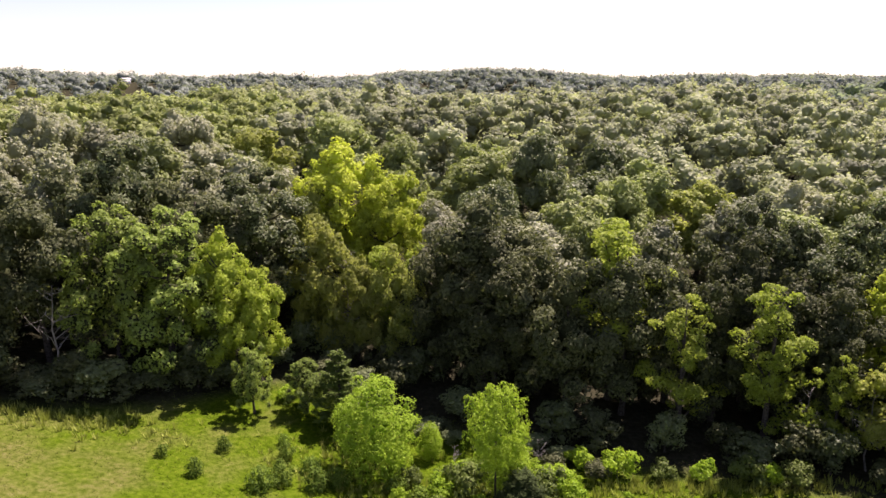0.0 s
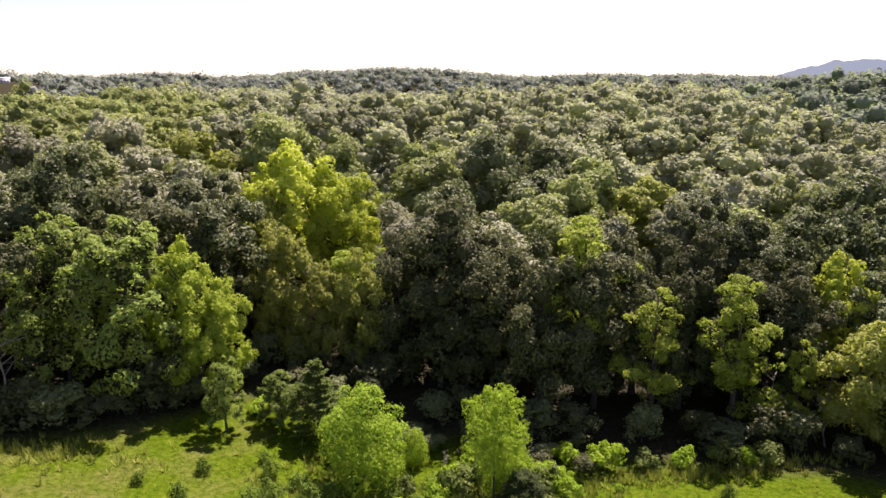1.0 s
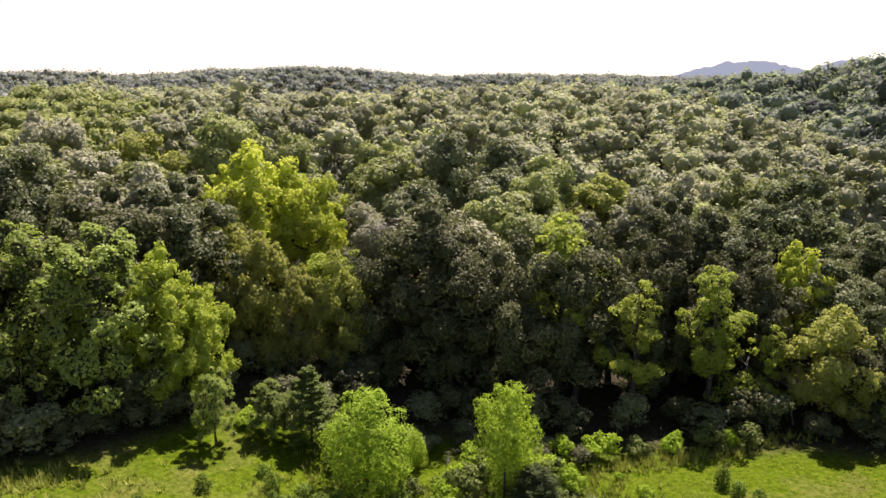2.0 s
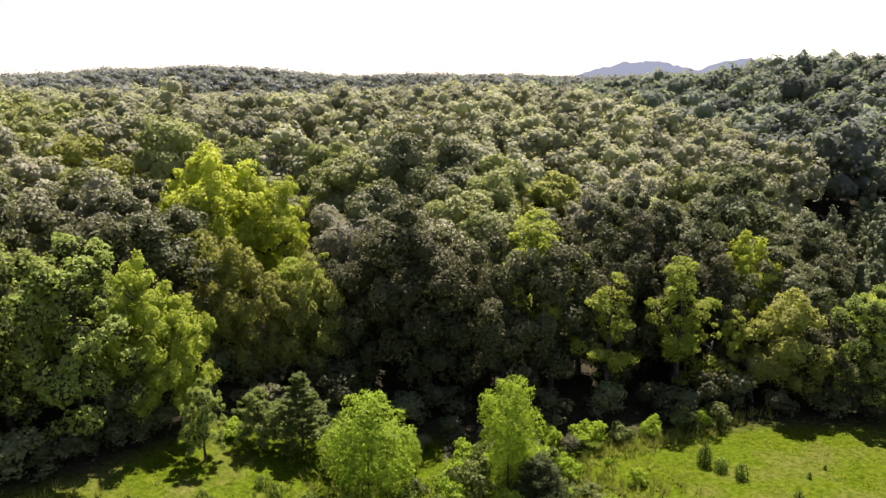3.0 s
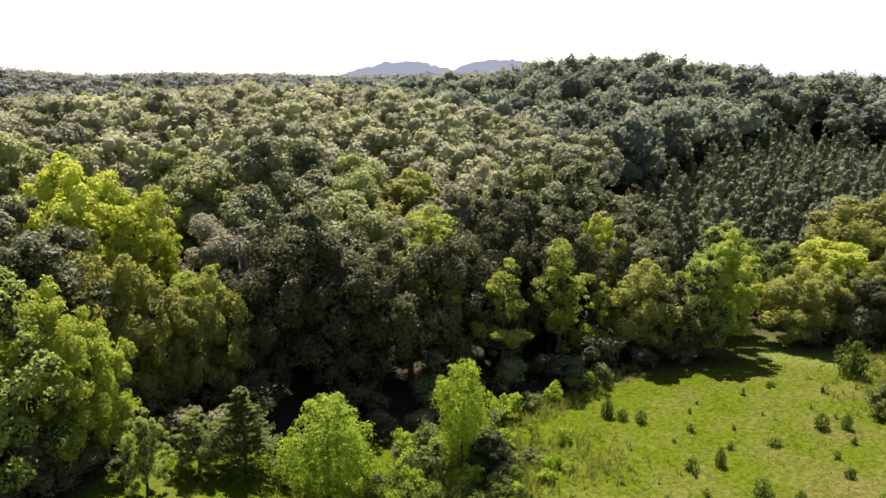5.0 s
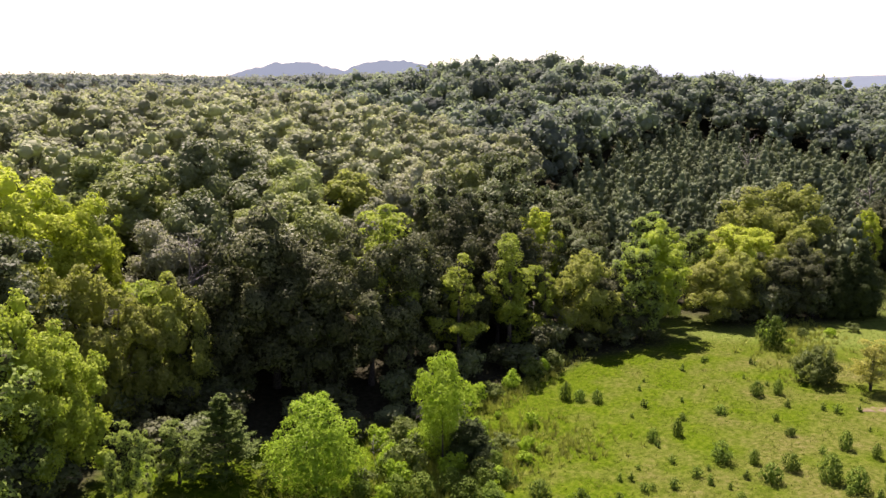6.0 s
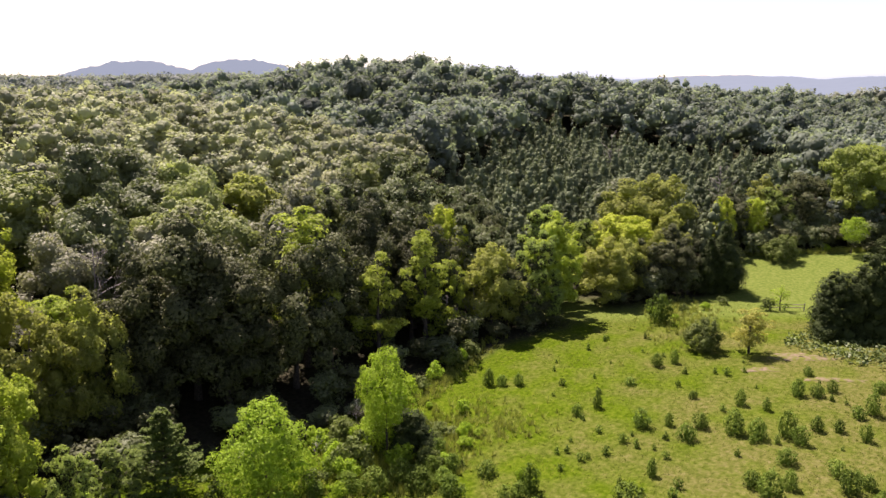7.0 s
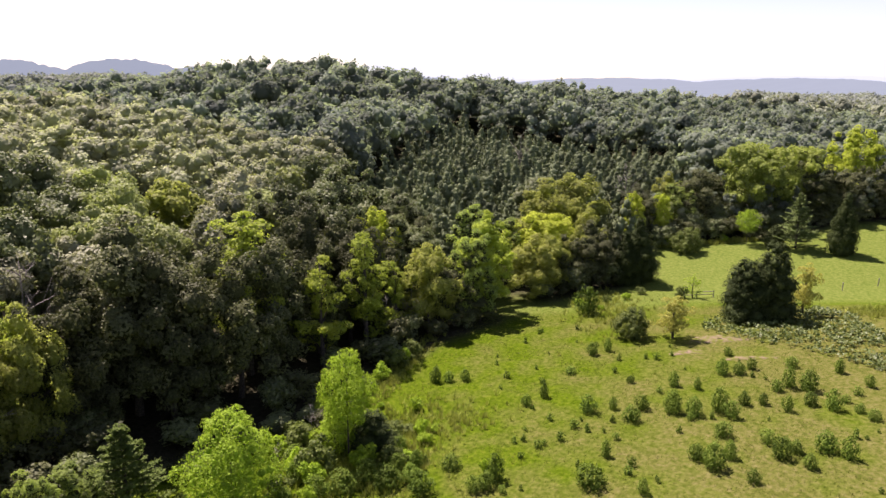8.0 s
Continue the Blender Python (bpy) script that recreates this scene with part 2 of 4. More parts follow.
def tri_mesh(name, V, F, mat, smooth=False):
    me = bpy.data.meshes.new(name)
    V, F = np.ascontiguousarray(V, np.float32), np.ascontiguousarray(F, np.int32)
    me.vertices.add(len(V))
    me.vertices.foreach_set("co", V.ravel())
    me.loops.add(len(F) * 3)
    me.loops.foreach_set("vertex_index", F.ravel())
    me.polygons.add(len(F))
    me.polygons.foreach_set("loop_start", np.arange(0, len(F) * 3, 3, dtype=np.int32))
    if smooth:
        me.polygons.foreach_set("use_smooth", np.ones(len(F), dtype=bool))
    me.update()
    me.validate()
    me.materials.append(mat)
    return me


def join(pieces):
    """Joins (vertices, faces) pairs."""
    Vs, Fs, n = [], [], 0
    for V, F in pieces:
        Vs.append(V)
        Fs.append(np.asarray(F) + n)
        n += len(V)
    return np.concatenate(Vs), np.concatenate(Fs)


def unit(v):
    return v / np.maximum(np.linalg.norm(v, axis=-1, keepdims=True), 1e-9)


def leaves(c, n, length, width, fold=0.18, three=False, along=None):
    """Folded leaf sprays at the points c, facing n; three: one triangle each."""
    k = len(c)
    n = unit(n)
    t = rng.normal(size=(k, 3)) if along is None else along + 0.35 * rng.normal(size=(k, 3))
    t = unit(t - (t * n).sum(1, keepdims=True) * n)
    b = np.cross(n, t)
    s = rng.uniform(0.65, 1.35, (k, 1))
    L, W = t * length * s / 2, b * width * s / 2
    lift = n * width * fold * s
    if three:
        V = np.stack([c - L, c + L * 0.7 + W, c + L * 0.7 - W], 1).reshape(-1, 3)
        return V, np.arange(3 * k).reshape(-1, 3)
    V = np.stack([c - L, c + W + lift, c + L, c - W + lift], 1).reshape(-1, 3)
    i = np.arange(k)[:, None] * 4
    return V, np.concatenate([i + np.array([[0, 1, 2]]), i + np.array([[0, 2, 3]])])


PHI = (1 + 5 ** 0.5) / 2
ICO_V = unit(np.array([(-1, PHI, 0), (1, PHI, 0), (-1, -PHI, 0), (1, -PHI, 0), (0, -1, PHI), (0, 1, PHI), (0, -1, -PHI), (0, 1, -PHI),
                       (PHI, 0, -1), (PHI, 0, 1), (-PHI, 0, -1), (-PHI, 0, 1)], float))
ICO_F = np.array([(0, 11, 5), (0, 5, 1), (0, 1, 7), (0, 7, 10), (0, 10, 11), (1, 5, 9), (5, 11, 4), (11, 10, 2), (10, 7, 6), (7, 1, 8),
                  (3, 9, 4), (3, 4, 2), (3, 2, 6), (3, 6, 8), (3, 8, 9), (4, 9, 5), (2, 4, 11), (6, 2, 10), (8, 6, 7), (9, 8, 1)])


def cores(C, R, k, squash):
    """Solid core of each clump, added to block light and sight through it."""
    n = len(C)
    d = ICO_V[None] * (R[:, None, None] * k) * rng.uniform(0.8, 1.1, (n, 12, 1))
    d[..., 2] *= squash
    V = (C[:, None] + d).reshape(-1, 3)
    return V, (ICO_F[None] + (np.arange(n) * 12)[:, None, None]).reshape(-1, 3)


def clothe(C, R, count, length, width, squash=0.8, up=0.5, three=False, core=0.72, upright=False, sub=5, loose=0.1, ragged=0.5):
    """A crown of leaf sprays: billowing clumps at C of radius R, each with smaller tufts on its upper outer side.
    Returns vertices, faces and how many of the last faces are clump cores. loose: share of stray sprays; ragged:
    unevenness of their tilt."""
    mid = C.mean(0)
    flat = np.array([1, 1, squash])
    A, B = C, R
    if sub:
        out = unit(np.repeat(C, sub, 0) - mid + 1e-6)
        d = unit(rng.normal(size=out.shape) * 0.8 + 0.7 * out + np.array([0, 0, up]))
        R2 = np.repeat(R, sub)
        A = np.vstack([C, np.repeat(C, sub, 0) + d * (R2 * rng.uniform(0.6, 0.95, len(R2)))[:, None] * flat])
        B = np.concatenate([R * 0.86, R2 * rng.uniform(0.28, 0.52, len(R2))])
    p = B ** 2 / (B ** 2).sum()
    pick = rng.choice(len(A), size=int(count * 2.6), p=p)
    out = unit(A[pick] - mid + 1e-6)
    d = unit(rng.normal(size=(len(pick), 3)) + 0.5 * out + np.array([0, 0, up]))
    far = np.where(rng.random(len(pick)) < loose, rng.uniform(1.0, 1.45, len(pick)), rng.uniform(0.84, 1.08, len(pick)))
    pos = A[pick] + d * (B[pick] * far)[:, None] * flat
    keep = np.ones(len(pick), bool)
    for c, r in zip(A, B):                       # none deep inside another clump
        q = (pos - c) / flat
        keep &= (q * q).sum(1) > (0.78 * r) ** 2
    pos, d = pos[keep][:count], d[keep][:count]
    swell = unit((pos - mid) * np.array([1, 1, 0.8]))
    nrm = 0.8 * d + 0.3 * swell + ragged * rng.normal(size=d.shape) + np.array([0, 0, 0.15])
    along = (d * 0.4 + np.array([0, 0, 1.0])) if upright else None
    parts = [leaves(pos, nrm, length, width, three=three, along=along)]
    n = 0
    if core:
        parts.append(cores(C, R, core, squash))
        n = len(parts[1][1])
    return (*join(parts), n)


def crown_mesh(name, V, F, n, mat, dark_core=True):
    """Leaves of one material, over cores coloured dark for the shade in the gaps."""
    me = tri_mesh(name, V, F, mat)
    if n and dark_core:
        me.materials.append(GAP_SHADE)
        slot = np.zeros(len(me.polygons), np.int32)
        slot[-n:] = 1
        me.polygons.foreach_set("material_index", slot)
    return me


def tube(points, radii, sides=6):
    P = np.asarray(points, float)
    d = unit(np.gradient(P, axis=0))
    a = unit(np.cross(d, np.array([0.31, 0.95, 0.05])))
    b = np.cross(d, a)
    ang = np.arange(sides) * 2 * np.pi / sides
    V = (P[:, None] + (np.cos(ang)[None, :, None] * a[:, None] + np.sin(ang)[None, :, None] * b[:, None]) * np.asarray(radii)[:, None, None]).reshape(-1, 3)
    F = []
    for i in range(len(P) - 1):
        for j in range(sides):
            k = (j + 1) % sides
            F += [(i * sides + j, i * sides + k, (i + 1) * sides + k), (i * sides + j, (i + 1) * sides + k, (i + 1) * sides + j)]
    F += [(len(P) * sides - sides, len(P) * sides - sides + j, len(P) * sides - sides + j + 1) for j in range(1, sides - 1)]
    return V, np.array(F)


def stem(H, r0, C, n_limbs=6, top=0.8):
    """Tapered trunk with limbs that reach into the clumps."""
    z = np.linspace(-0.3, H * top, 6)
    wob = rng.normal(size=(6, 2)) * r0 * 0.5
    wob[0] = 0
    P = np.column_stack([wob, z])
    parts = [tube(P, np.linspace(r0, r0 * 0.25, 6) * np.array([1.35, 1, 1, 1, 1, 1]))]
    idx = rng.permutation(len(C))[:n_limbs]
    for i in idx:
        c = C[i]
        s = np.array([0, 0, min(max(c[2] - 0.5 * np.hypot(c[0], c[1]), H * 0.15), H * top * 0.95)])
        m = (s + c) / 2 + np.array([0, 0, -0.06 * H * 0.3])
        parts.append(tube([s, m, c], [r0 * 0.42, r0 * 0.28, r0 * 0.1], 5))
    return join(parts)


def part(name, me, parent, label=""):
    ob = new(name, me)
    ob.parent = parent
    if label:
        tagged(ob, label)
    return ob


# ---- kinds of trees: each returns a thing at the origin ----
def thing(name, label, category, group=""):
    e = new(name)
    e.empty_display_size = 0.5
    return tagged(e, label, category, group)


def round_clumps(H, R, low, n, rr, inner=True, loose=1.0):
    """Clumps over an egg-shaped crown from the height low up to H."""
    u = rng.uniform(-0.85, 1.0, n)
    a = np.arange(n) * 2.39996 + rng.uniform(0, 0.9, n)
    s = np.where(u > 0, np.sqrt(np.clip(1 - u * u, 0, 1)), 1 - 0.22 * u * u)
    r = R * rr * rng.uniform(0.65, 1.35, n)
    mid, half = (H + low) / 2, (H - low) / 2
    swell = np.where(u < 0, 0.98, 1.0)
    k = 0.9 + loose * rng.uniform(-0.26, 0.2, n)
    C = np.column_stack([np.cos(a) * s * (R - r * 0.75) * k * swell, np.sin(a) * s * (R - r * 0.75) * k * swell, mid + u * (half - r * 0.7) * k])
    if not inner:
        return C, r
    inner = np.array([[0, 0, mid], [0, 0, mid + half * 0.4], [0, 0, mid - half * 0.4]])
    return np.vstack([C, inner]), np.append(r, [R * 0.42, R * 0.38, R * 0.4])


def broadleaf(name, label, mat, H, R, low, n, rr, count, length, width, squash=0.95, three=True, core=0.66, sub=5, group="woodland trees", dark_core=True, loose=1.0):
    e = thing(name, label, "tree", group)
    C, r = round_clumps(H, R, low, n, rr, loose=loose)
    part("trunk", tri_mesh("trunk", *stem(H, 0.017 * H + 0.05, C), BARK, True), e)
    part("crown", crown_mesh("crown", *clothe(C, r, count, length, width, squash, three=three, core=core, sub=sub), mat, dark_core), e)
    return e


def plume_tree(name, label, mat, H, R, count, length=0.34, width=0.2, limbs=8, group="woodland trees"):
    """Open crown of separate leafy sprays along arching limbs, with gaps between."""
    e = thing(name, label, "tree", group)
    C, r, limb = [], [], []
    a0 = rng.uniform(0, 6.283)
    for i in range(limbs):
        f = (i + rng.uniform(0.0, 0.6)) / limbs
        a = a0 + i * 2.4 + rng.uniform(-0.5, 0.5)
        z0 = H * (0.08 + 0.58 * f)
        q = R * rng.uniform(0.6, 1.0) * (1.0 - 0.5 * f)
        z1 = min(H * 0.95, z0 + H * rng.uniform(0.14, 0.30))
        tip = np.array([math.cos(a) * q, math.sin(a) * q, z1])
        s = np.array([0, 0, z0])
        limb.append(tube([s, (s + tip) / 2 + np.array([0, 0, 0.02 * H]), tip], np.array([0.4, 0.25, 0.08]) * (0.014 * H + 0.04), 5))
        for j in range(8):
            g = 0.3 + 0.75 * j / 7
            C.append(s + (tip - s) * g + rng.normal(size=3) * np.array([0.15, 0.15, 0.09]) * R)
            r.append(R * rng.uniform(0.10, 0.25))
    for i in range(4):
        C.append(np.array([rng.normal() * 0.12 * R, rng.normal() * 0.12 * R, H * (0.74 + 0.065 * i)]))
        r.append(R * rng.uniform(0.2, 0.3) * (1 - 0.12 * i))
    C, r = np.array(C), np.array(r)
    tr = 0.014 * H + 0.04
    part("trunk", tri_mesh("trunk", *join([tube([(0, 0, -0.3), (0.1, 0, H * 0.4), (-0.05, 0.1, H * 0.9)], [tr * 1.3, tr * 0.8, tr * 0.2])] + limb), BARK, True), e)
    part("crown", crown_mesh("crown", *clothe(C, r, count, length, width, 0.6, core=0, three=True, sub=3, loose=0.45), mat), e)
    return e


def cone_tree(name, label, mat, H, R, count, length=0.3, width=0.12, rows=9, low=0.04, shape=1.0, core=0.7, trunk_r=0.0, category="tree", group="", three=False, egg=False, loose=0.3):
    """Dense evergreen, widest near the foot, of small upright clumps."""
    e = thing(name, label, category, group)
    C, r = [], []
    for i in range(rows):
        f = (i + 0.3) / rows
        z = H * (low + (1 - low) * f)
        ring = R * (1 - f) ** shape * min(1.0, 0.62 + 1.8 * f)
        if egg:
            ring = R * math.sin(math.pi * (0.14 + 0.80 * f)) ** 0.8
        k = max(1, int(round(2 + 6 * ring / R)))
        a0 = rng.uniform(0, 6.283)
        for j in range(k):
            a = a0 + 6.283 * j / k + rng.uniform(-0.25, 0.25)
            q = ring * (rng.uniform(0.45, 1.12) if egg else rng.uniform(0.5, 0.9))
            C.append((math.cos(a) * q, math.sin(a) * q, z + rng.uniform(-0.03, 0.03) * H))
            r.append((R * (0.22 if egg else 0.28) + 0.14 * ring) * rng.uniform(0.6, 1.3) * (1 - (0.2 if egg else 0.45) * f))
    for f in (0.15, 0.35, 0.55, 0.75, 0.9):
        C.append((0, 0, H * (low + (1 - low) * f)))
        r.append(R * (1 - f) ** shape * 0.62 + 0.05 * R)
    C, r = np.array(C), np.array(r)
    r = np.minimum(r, (H - C[:, 2]) * 0.9 + 0.06 * R)
    tr = trunk_r or 0.012 * H + 0.03
    part("trunk", tri_mesh("trunk", *tube([(0, 0, -0.2), (0, 0, H * 0.4), (0, 0, H * 0.9)], [tr * 1.2, tr * 0.8, tr * 0.2]), BARK, True), e)
    part("crown", crown_mesh("crown", *clothe(C, r, count, length, width, 1.15, 0.5, core=core, upright=True, three=three, sub=4, loose=loose), mat, False), e)
    return e


def fir_tree(name, label, mat, H, R, count, tiers=15, length=0.34, width=0.13, group=""):
    """Open evergreen: whorls of upswept boughs fringed with needles."""
    e = thing(name, label, "tree", group)
    wood, pos, out = [tube([(0, 0, -0.2), (0.05, 0, H * 0.5), (0, 0, H)], [0.016 * H, 0.009 * H, 0.002 * H])], [], []
    per = int(count / (tiers * 6))
    for i in range(tiers):
        f = i / tiers
        a0 = rng.uniform(0, 6.283)
        for j in range(6):
            a = a0 + 6.283 * j / 6 + rng.uniform(-0.3, 0.3)
            reach = R * (1 - f) ** 0.85 * rng.uniform(0.6, 1.12) + 0.12
            s = np.array([0, 0, H * (0.05 + 0.92 * f + rng.uniform(0, 0.9) / tiers)])
            tip = s + np.array([math.cos(a) * reach, math.sin(a) * reach, reach * rng.uniform(0.1, 0.7)])
            wood.append(tube([s, (s + tip) / 2 - np.array([0, 0, 0.05 * reach]), tip], [0.035, 0.022, 0.006], 4))
            g = rng.uniform(0.12, 1.05, per) ** 0.75
            side = np.array([-math.sin(a), math.cos(a), 0])
            fan = rng.normal(size=per) * 0.26 * reach * (1.15 - g)
            pos.append(s + (tip - s) * g[:, None] + side * fan[:, None] + rng.normal(size=(per, 3)) * 0.05 + np.array([0, 0, -0.04]))
            out.append(np.tile(unit(tip - s), (per, 1)) + side * np.sign(fan)[:, None] * 0.5)
    pos, out = np.concatenate(pos), np.concatenate(out)
    V, F = leaves(pos, np.array([0, 0, 1.0]) + rng.normal(size=pos.shape) * 0.45, length, width, three=True, along=out + np.array([0, 0, 0.25]))
    part("trunk", tri_mesh("trunk", *join(wood), BARK, True), e)
    part("crown", tri_mesh("crown", V, F, mat), e)
    return e


def shrub(name, label, mat, H, R, count, length, width, category="shrub", n=11, group="", core=0.65):
    e = thing(name, label, category, group)
    C, r = round_clumps(H, R, 0.02 * H, n, 0.38)
    r = np.minimum(r, C[:, 2] * 0.9 + 0.1 * H)
    part("stem", tri_mesh("stem", *stem(H, 0.02 * H + 0.015, C, 5, 0.7), BARK, True), e)
    part("foliage", crown_mesh("foliage", *clothe(C, r, count, length, width, 0.8, core=core * 0.85, three=True, sub=4, loose=0.45), mat, False), e)
    return e


def bare_tree(name, label, H, spread, limbs=9, group=""):
    """Dead tree: grey forked limbs and twigs, no leaves."""
    e = thing(name, label, "tree", group)
    z = np.linspace(-0.3, H, 6)
    P = np.column_stack([np.cumsum(rng.normal(size=6)) * 0.03 * H, np.cumsum(rng.normal(size=6)) * 0.03 * H, z])
    part("trunk", tri_mesh("trunk", *tube(P, np.linspace(0.11, 0.02, 6) * H / 9), DEADWOOD, True), e)
    for i in range(limbs):
        f = rng.uniform(0.35, 0.95)
        s = np.array([np.interp(f * H, P[:, 2], P[:, k]) for k in range(3)])
        a, q = rng.uniform(0, 6.283), spread * rng.uniform(0.5, 1.0) * (1.2 - f)
        t = s + np.array([math.cos(a) * q, math.sin(a) * q, q * rng.uniform(0.3, 1.1)])
        m = (s + t) / 2 + rng.normal(size=3) * 0.08 * q
        pieces = [tube([s, m, t], np.array([0.045, 0.03, 0.01]) * H / 9, 5)]
        for j in range(3):
            g = rng.uniform(0.3, 0.9)
            s2 = s + (t - s) * g
            pieces.append(tube([s2, s2 + rng.normal(size=3) * 0.25 * q, s2 + rng.normal(size=3) * 0.2 * q + (t - s) * 0.4 + np.array([0, 0, 0.2 * q])],
                               np.array([0.022, 0.015, 0.006]) * H / 9, 4))
        part("limb", tri_mesh("limb", *join(pieces), DEADWOOD, True), e)
    return e


STOCK = {}


def plant(kind, x, y, sx, sz, turn=None, label="", sink=0.0, group=""):
    """One more of a kind: the stock piece itself first, then copies. sx, sz: scale across and up."""
    st = STOCK[kind]
    i = st["n"] % len(st["obs"])
    ob = st["obs"][i]
    a = rng.uniform(0, 6.283) if turn is None else turn
    m = Matrix.LocRotScale((x, y, float(land(x, y)) - sink), Euler((0, 0, a)), (sx, sx, sz))
    if st["n"] < len(st["obs"]):
        ob.matrix_basis = m
    else:
        ob = copy_thing(st["first"][i], Matrix.Identity(4))
        ob.matrix_basis = m
    st["n"] += 1
    return tagged(ob, label, "", group)


def stock(kind, *obs):
    STOCK[kind] = {"obs": list(obs), "first": list(obs), "n": 0}


# ---- the land: one sheet to the horizon ----
def spacing(lo, hi, step, reach, grow=1.09):
    mids = list(np.arange(lo, hi + step / 2, step))
    left, right, d = [], [], step
    while mids[-1] + sum(right) < reach or lo - sum(left) > -reach:
        d *= grow
        left.append(d), right.append(d)
    xs = [lo - s for s in np.cumsum(left)[::-1]] + mids + [mids[-1] + s for s in np.cumsum(right)]
    return np.array(xs)


gx, gy = spacing(-60, 110, 1.6, 4600), spacing(0, 80, 1.6, 4600)
GX, GY = np.meshgrid(gx, gy, indexing="ij")
GZ = land(GX, GY)


def on_ground(x, y):
    """Height of the ground sheet itself, between its corners."""
    i, j = np.clip(np.searchsorted(gx, x) - 1, 0, len(gx) - 2), np.clip(np.searchsorted(gy, y) - 1, 0, len(gy) - 2)
    u, v = (x - gx[i]) / (gx[i + 1] - gx[i]), (y - gy[j]) / (gy[j + 1] - gy[j])
    return (GZ[i, j] * (1 - u) + GZ[i + 1, j] * u) * (1 - v) + (GZ[i, j + 1] * (1 - u) + GZ[i + 1, j + 1] * u) * v


V = np.stack([GX, GY, GZ], -1).reshape(-1, 3)
nx, ny = GX.shape
ii, jj = np.meshgrid(np.arange(nx - 1), np.arange(ny - 1), indexing="ij")
q = (ii * ny + jj).ravel()
F = np.concatenate([np.column_stack([q, q + ny, q + ny + 1]), np.column_stack([q, q + ny + 1, q + 1])])
ground_me = tri_mesh("ground", V, F, GROUND, True)
att = ground_me.attributes.new("woods", "FLOAT", "POINT")
# starts 3 m out on the grass, to darken the shaded strip there
under = sm(-3.2, 0.3, GY - edge_y(GX) + 0.8 * wave(GX * 4, GY * 4))
# grass runs on into the gap in the woods' edge
under *= 1 - hump(GX, GY, 51.5, 44.5, 4, 4)
lawn = ground_me.attributes.new("lawn", "FLOAT", "POINT")
lawn.data.foreach_set("value", (sm(60, 66, GX + 0.35 * GY + 1.5 * wave(GX, GY)) * (1 - sm(110, 125, GX))).astype(np.float32).ravel())
wild = np.maximum(under, np.maximum(sm(115, 150, -GX), sm(112, 130, GX))) * (1 - 0.7 * sm(1150, 1500, np.hypot(GX, GY)))
att.data.foreach_set("value", wild.astype(np.float32).ravel())
tagged(new("ground", ground_me), "uneven green and straw-coloured meadow running into the woods", "ground", "", "structure")

# ---- bare patches, plot of broad leaves ----
def patch(name, cx, cy, rx, ry, a, mat, label, lift=0.035):
    """A ragged-edged sheet draped on the land."""
    n, rings = 48, 6
    V, F = [], []
    ang = np.arange(n) * 2 * np.pi / n
    edge = 1 + 0.16 * np.sin(ang * 3 + cx) + 0.11 * np.sin(ang * 7 + cy) + 0.07 * np.sin(ang * 13 + 2)
    for k in range(rings + 1):
        f = k / rings
        u, v = np.cos(ang) * rx * edge * f, np.sin(ang) * ry * edge * f
        x, y = cx + u * math.cos(a) - v * math.sin(a), cy + u * math.sin(a) + v * math.cos(a)
        V.append(np.column_stack([x, y, land(x, y) + lift * (1 - 1.6 * f ** 6)]))
    for k in range(rings):
        for j in range(n):
            i = (j + 1) % n
            F += [(k * n + j, k * n + i, (k + 1) * n + i), (k * n + j, (k + 1) * n + i, (k + 1) * n + j)]
    ob = new(name, tri_mesh(name, np.concatenate(V), np.array(F), mat, True))
    return tagged(ob, label, "bare ground", "", "structure")


patch("bare_patch", 40.2, 16.0, 3.6, 1.3, -1.35, EARTH, "trodden pinkish-brown bare earth beside the leafy plot", 0.09)
patch("bare_patch", 35.3, 19.7, 2.2, 0.8, -1.2, EARTH, "thin straw-coloured bare earth in the meadow", 0.08)
patch("bare_patch", 34.2, 13.0, 3.0, 0.7, -1.35, EARTH, "thin straw-coloured bare earth in the meadow", 0.08)


# ---- stock of trees ----
def woodland(kind, label, mat, forms):
    inner = not kind.startswith("near")
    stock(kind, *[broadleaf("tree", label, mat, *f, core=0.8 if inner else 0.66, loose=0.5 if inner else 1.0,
                            dark_core=kind in ("near_shaded", "near_deep", "near_maple")) for f in forms])


#                 H   R   low  n   rr    count  len   wid
woodland("oak", "tall oak with a dull grey-green rounded crown in the woods", OAK,
         [(17, 5, 3.0, 44, 0.25, 6800, 0.38, 0.33), (17, 5, 2.0, 38, 0.27, 6800, 0.38, 0.33), (17, 5, 4.0, 50, 0.23, 6800, 0.38, 0.33)])
woodland("maple", "tall maple with a full green crown in the woods", GREENWOOD,
         [(17, 5, 2.0, 32, 0.29, 6400, 0.40, 0.35), (17, 5, 3.0, 28, 0.32, 6400, 0.40, 0.35)])
woodland("darktree", "broad dark green tree with a dense crown in the woods", DEEP,
         [(17, 5, 1.5, 34, 0.28, 6400, 0.40, 0.35), (17, 5, 2.5, 28, 0.32, 6400, 0.40, 0.35)])
woodland("olive", "yellowish-olive tree with a rounded crown in the woods", OLIVE,
         [(16, 4.6, 2.0, 28, 0.31, 6400, 0.40, 0.35), (16, 4.6, 3.0, 24, 0.34, 6400, 0.40, 0.35)])
woodland("near_shaded", "green tree at the woods' edge, leaf colour darkened for shade", SHADE_DARK,
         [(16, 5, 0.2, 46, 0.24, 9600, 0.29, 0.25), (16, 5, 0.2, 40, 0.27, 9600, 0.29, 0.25)])
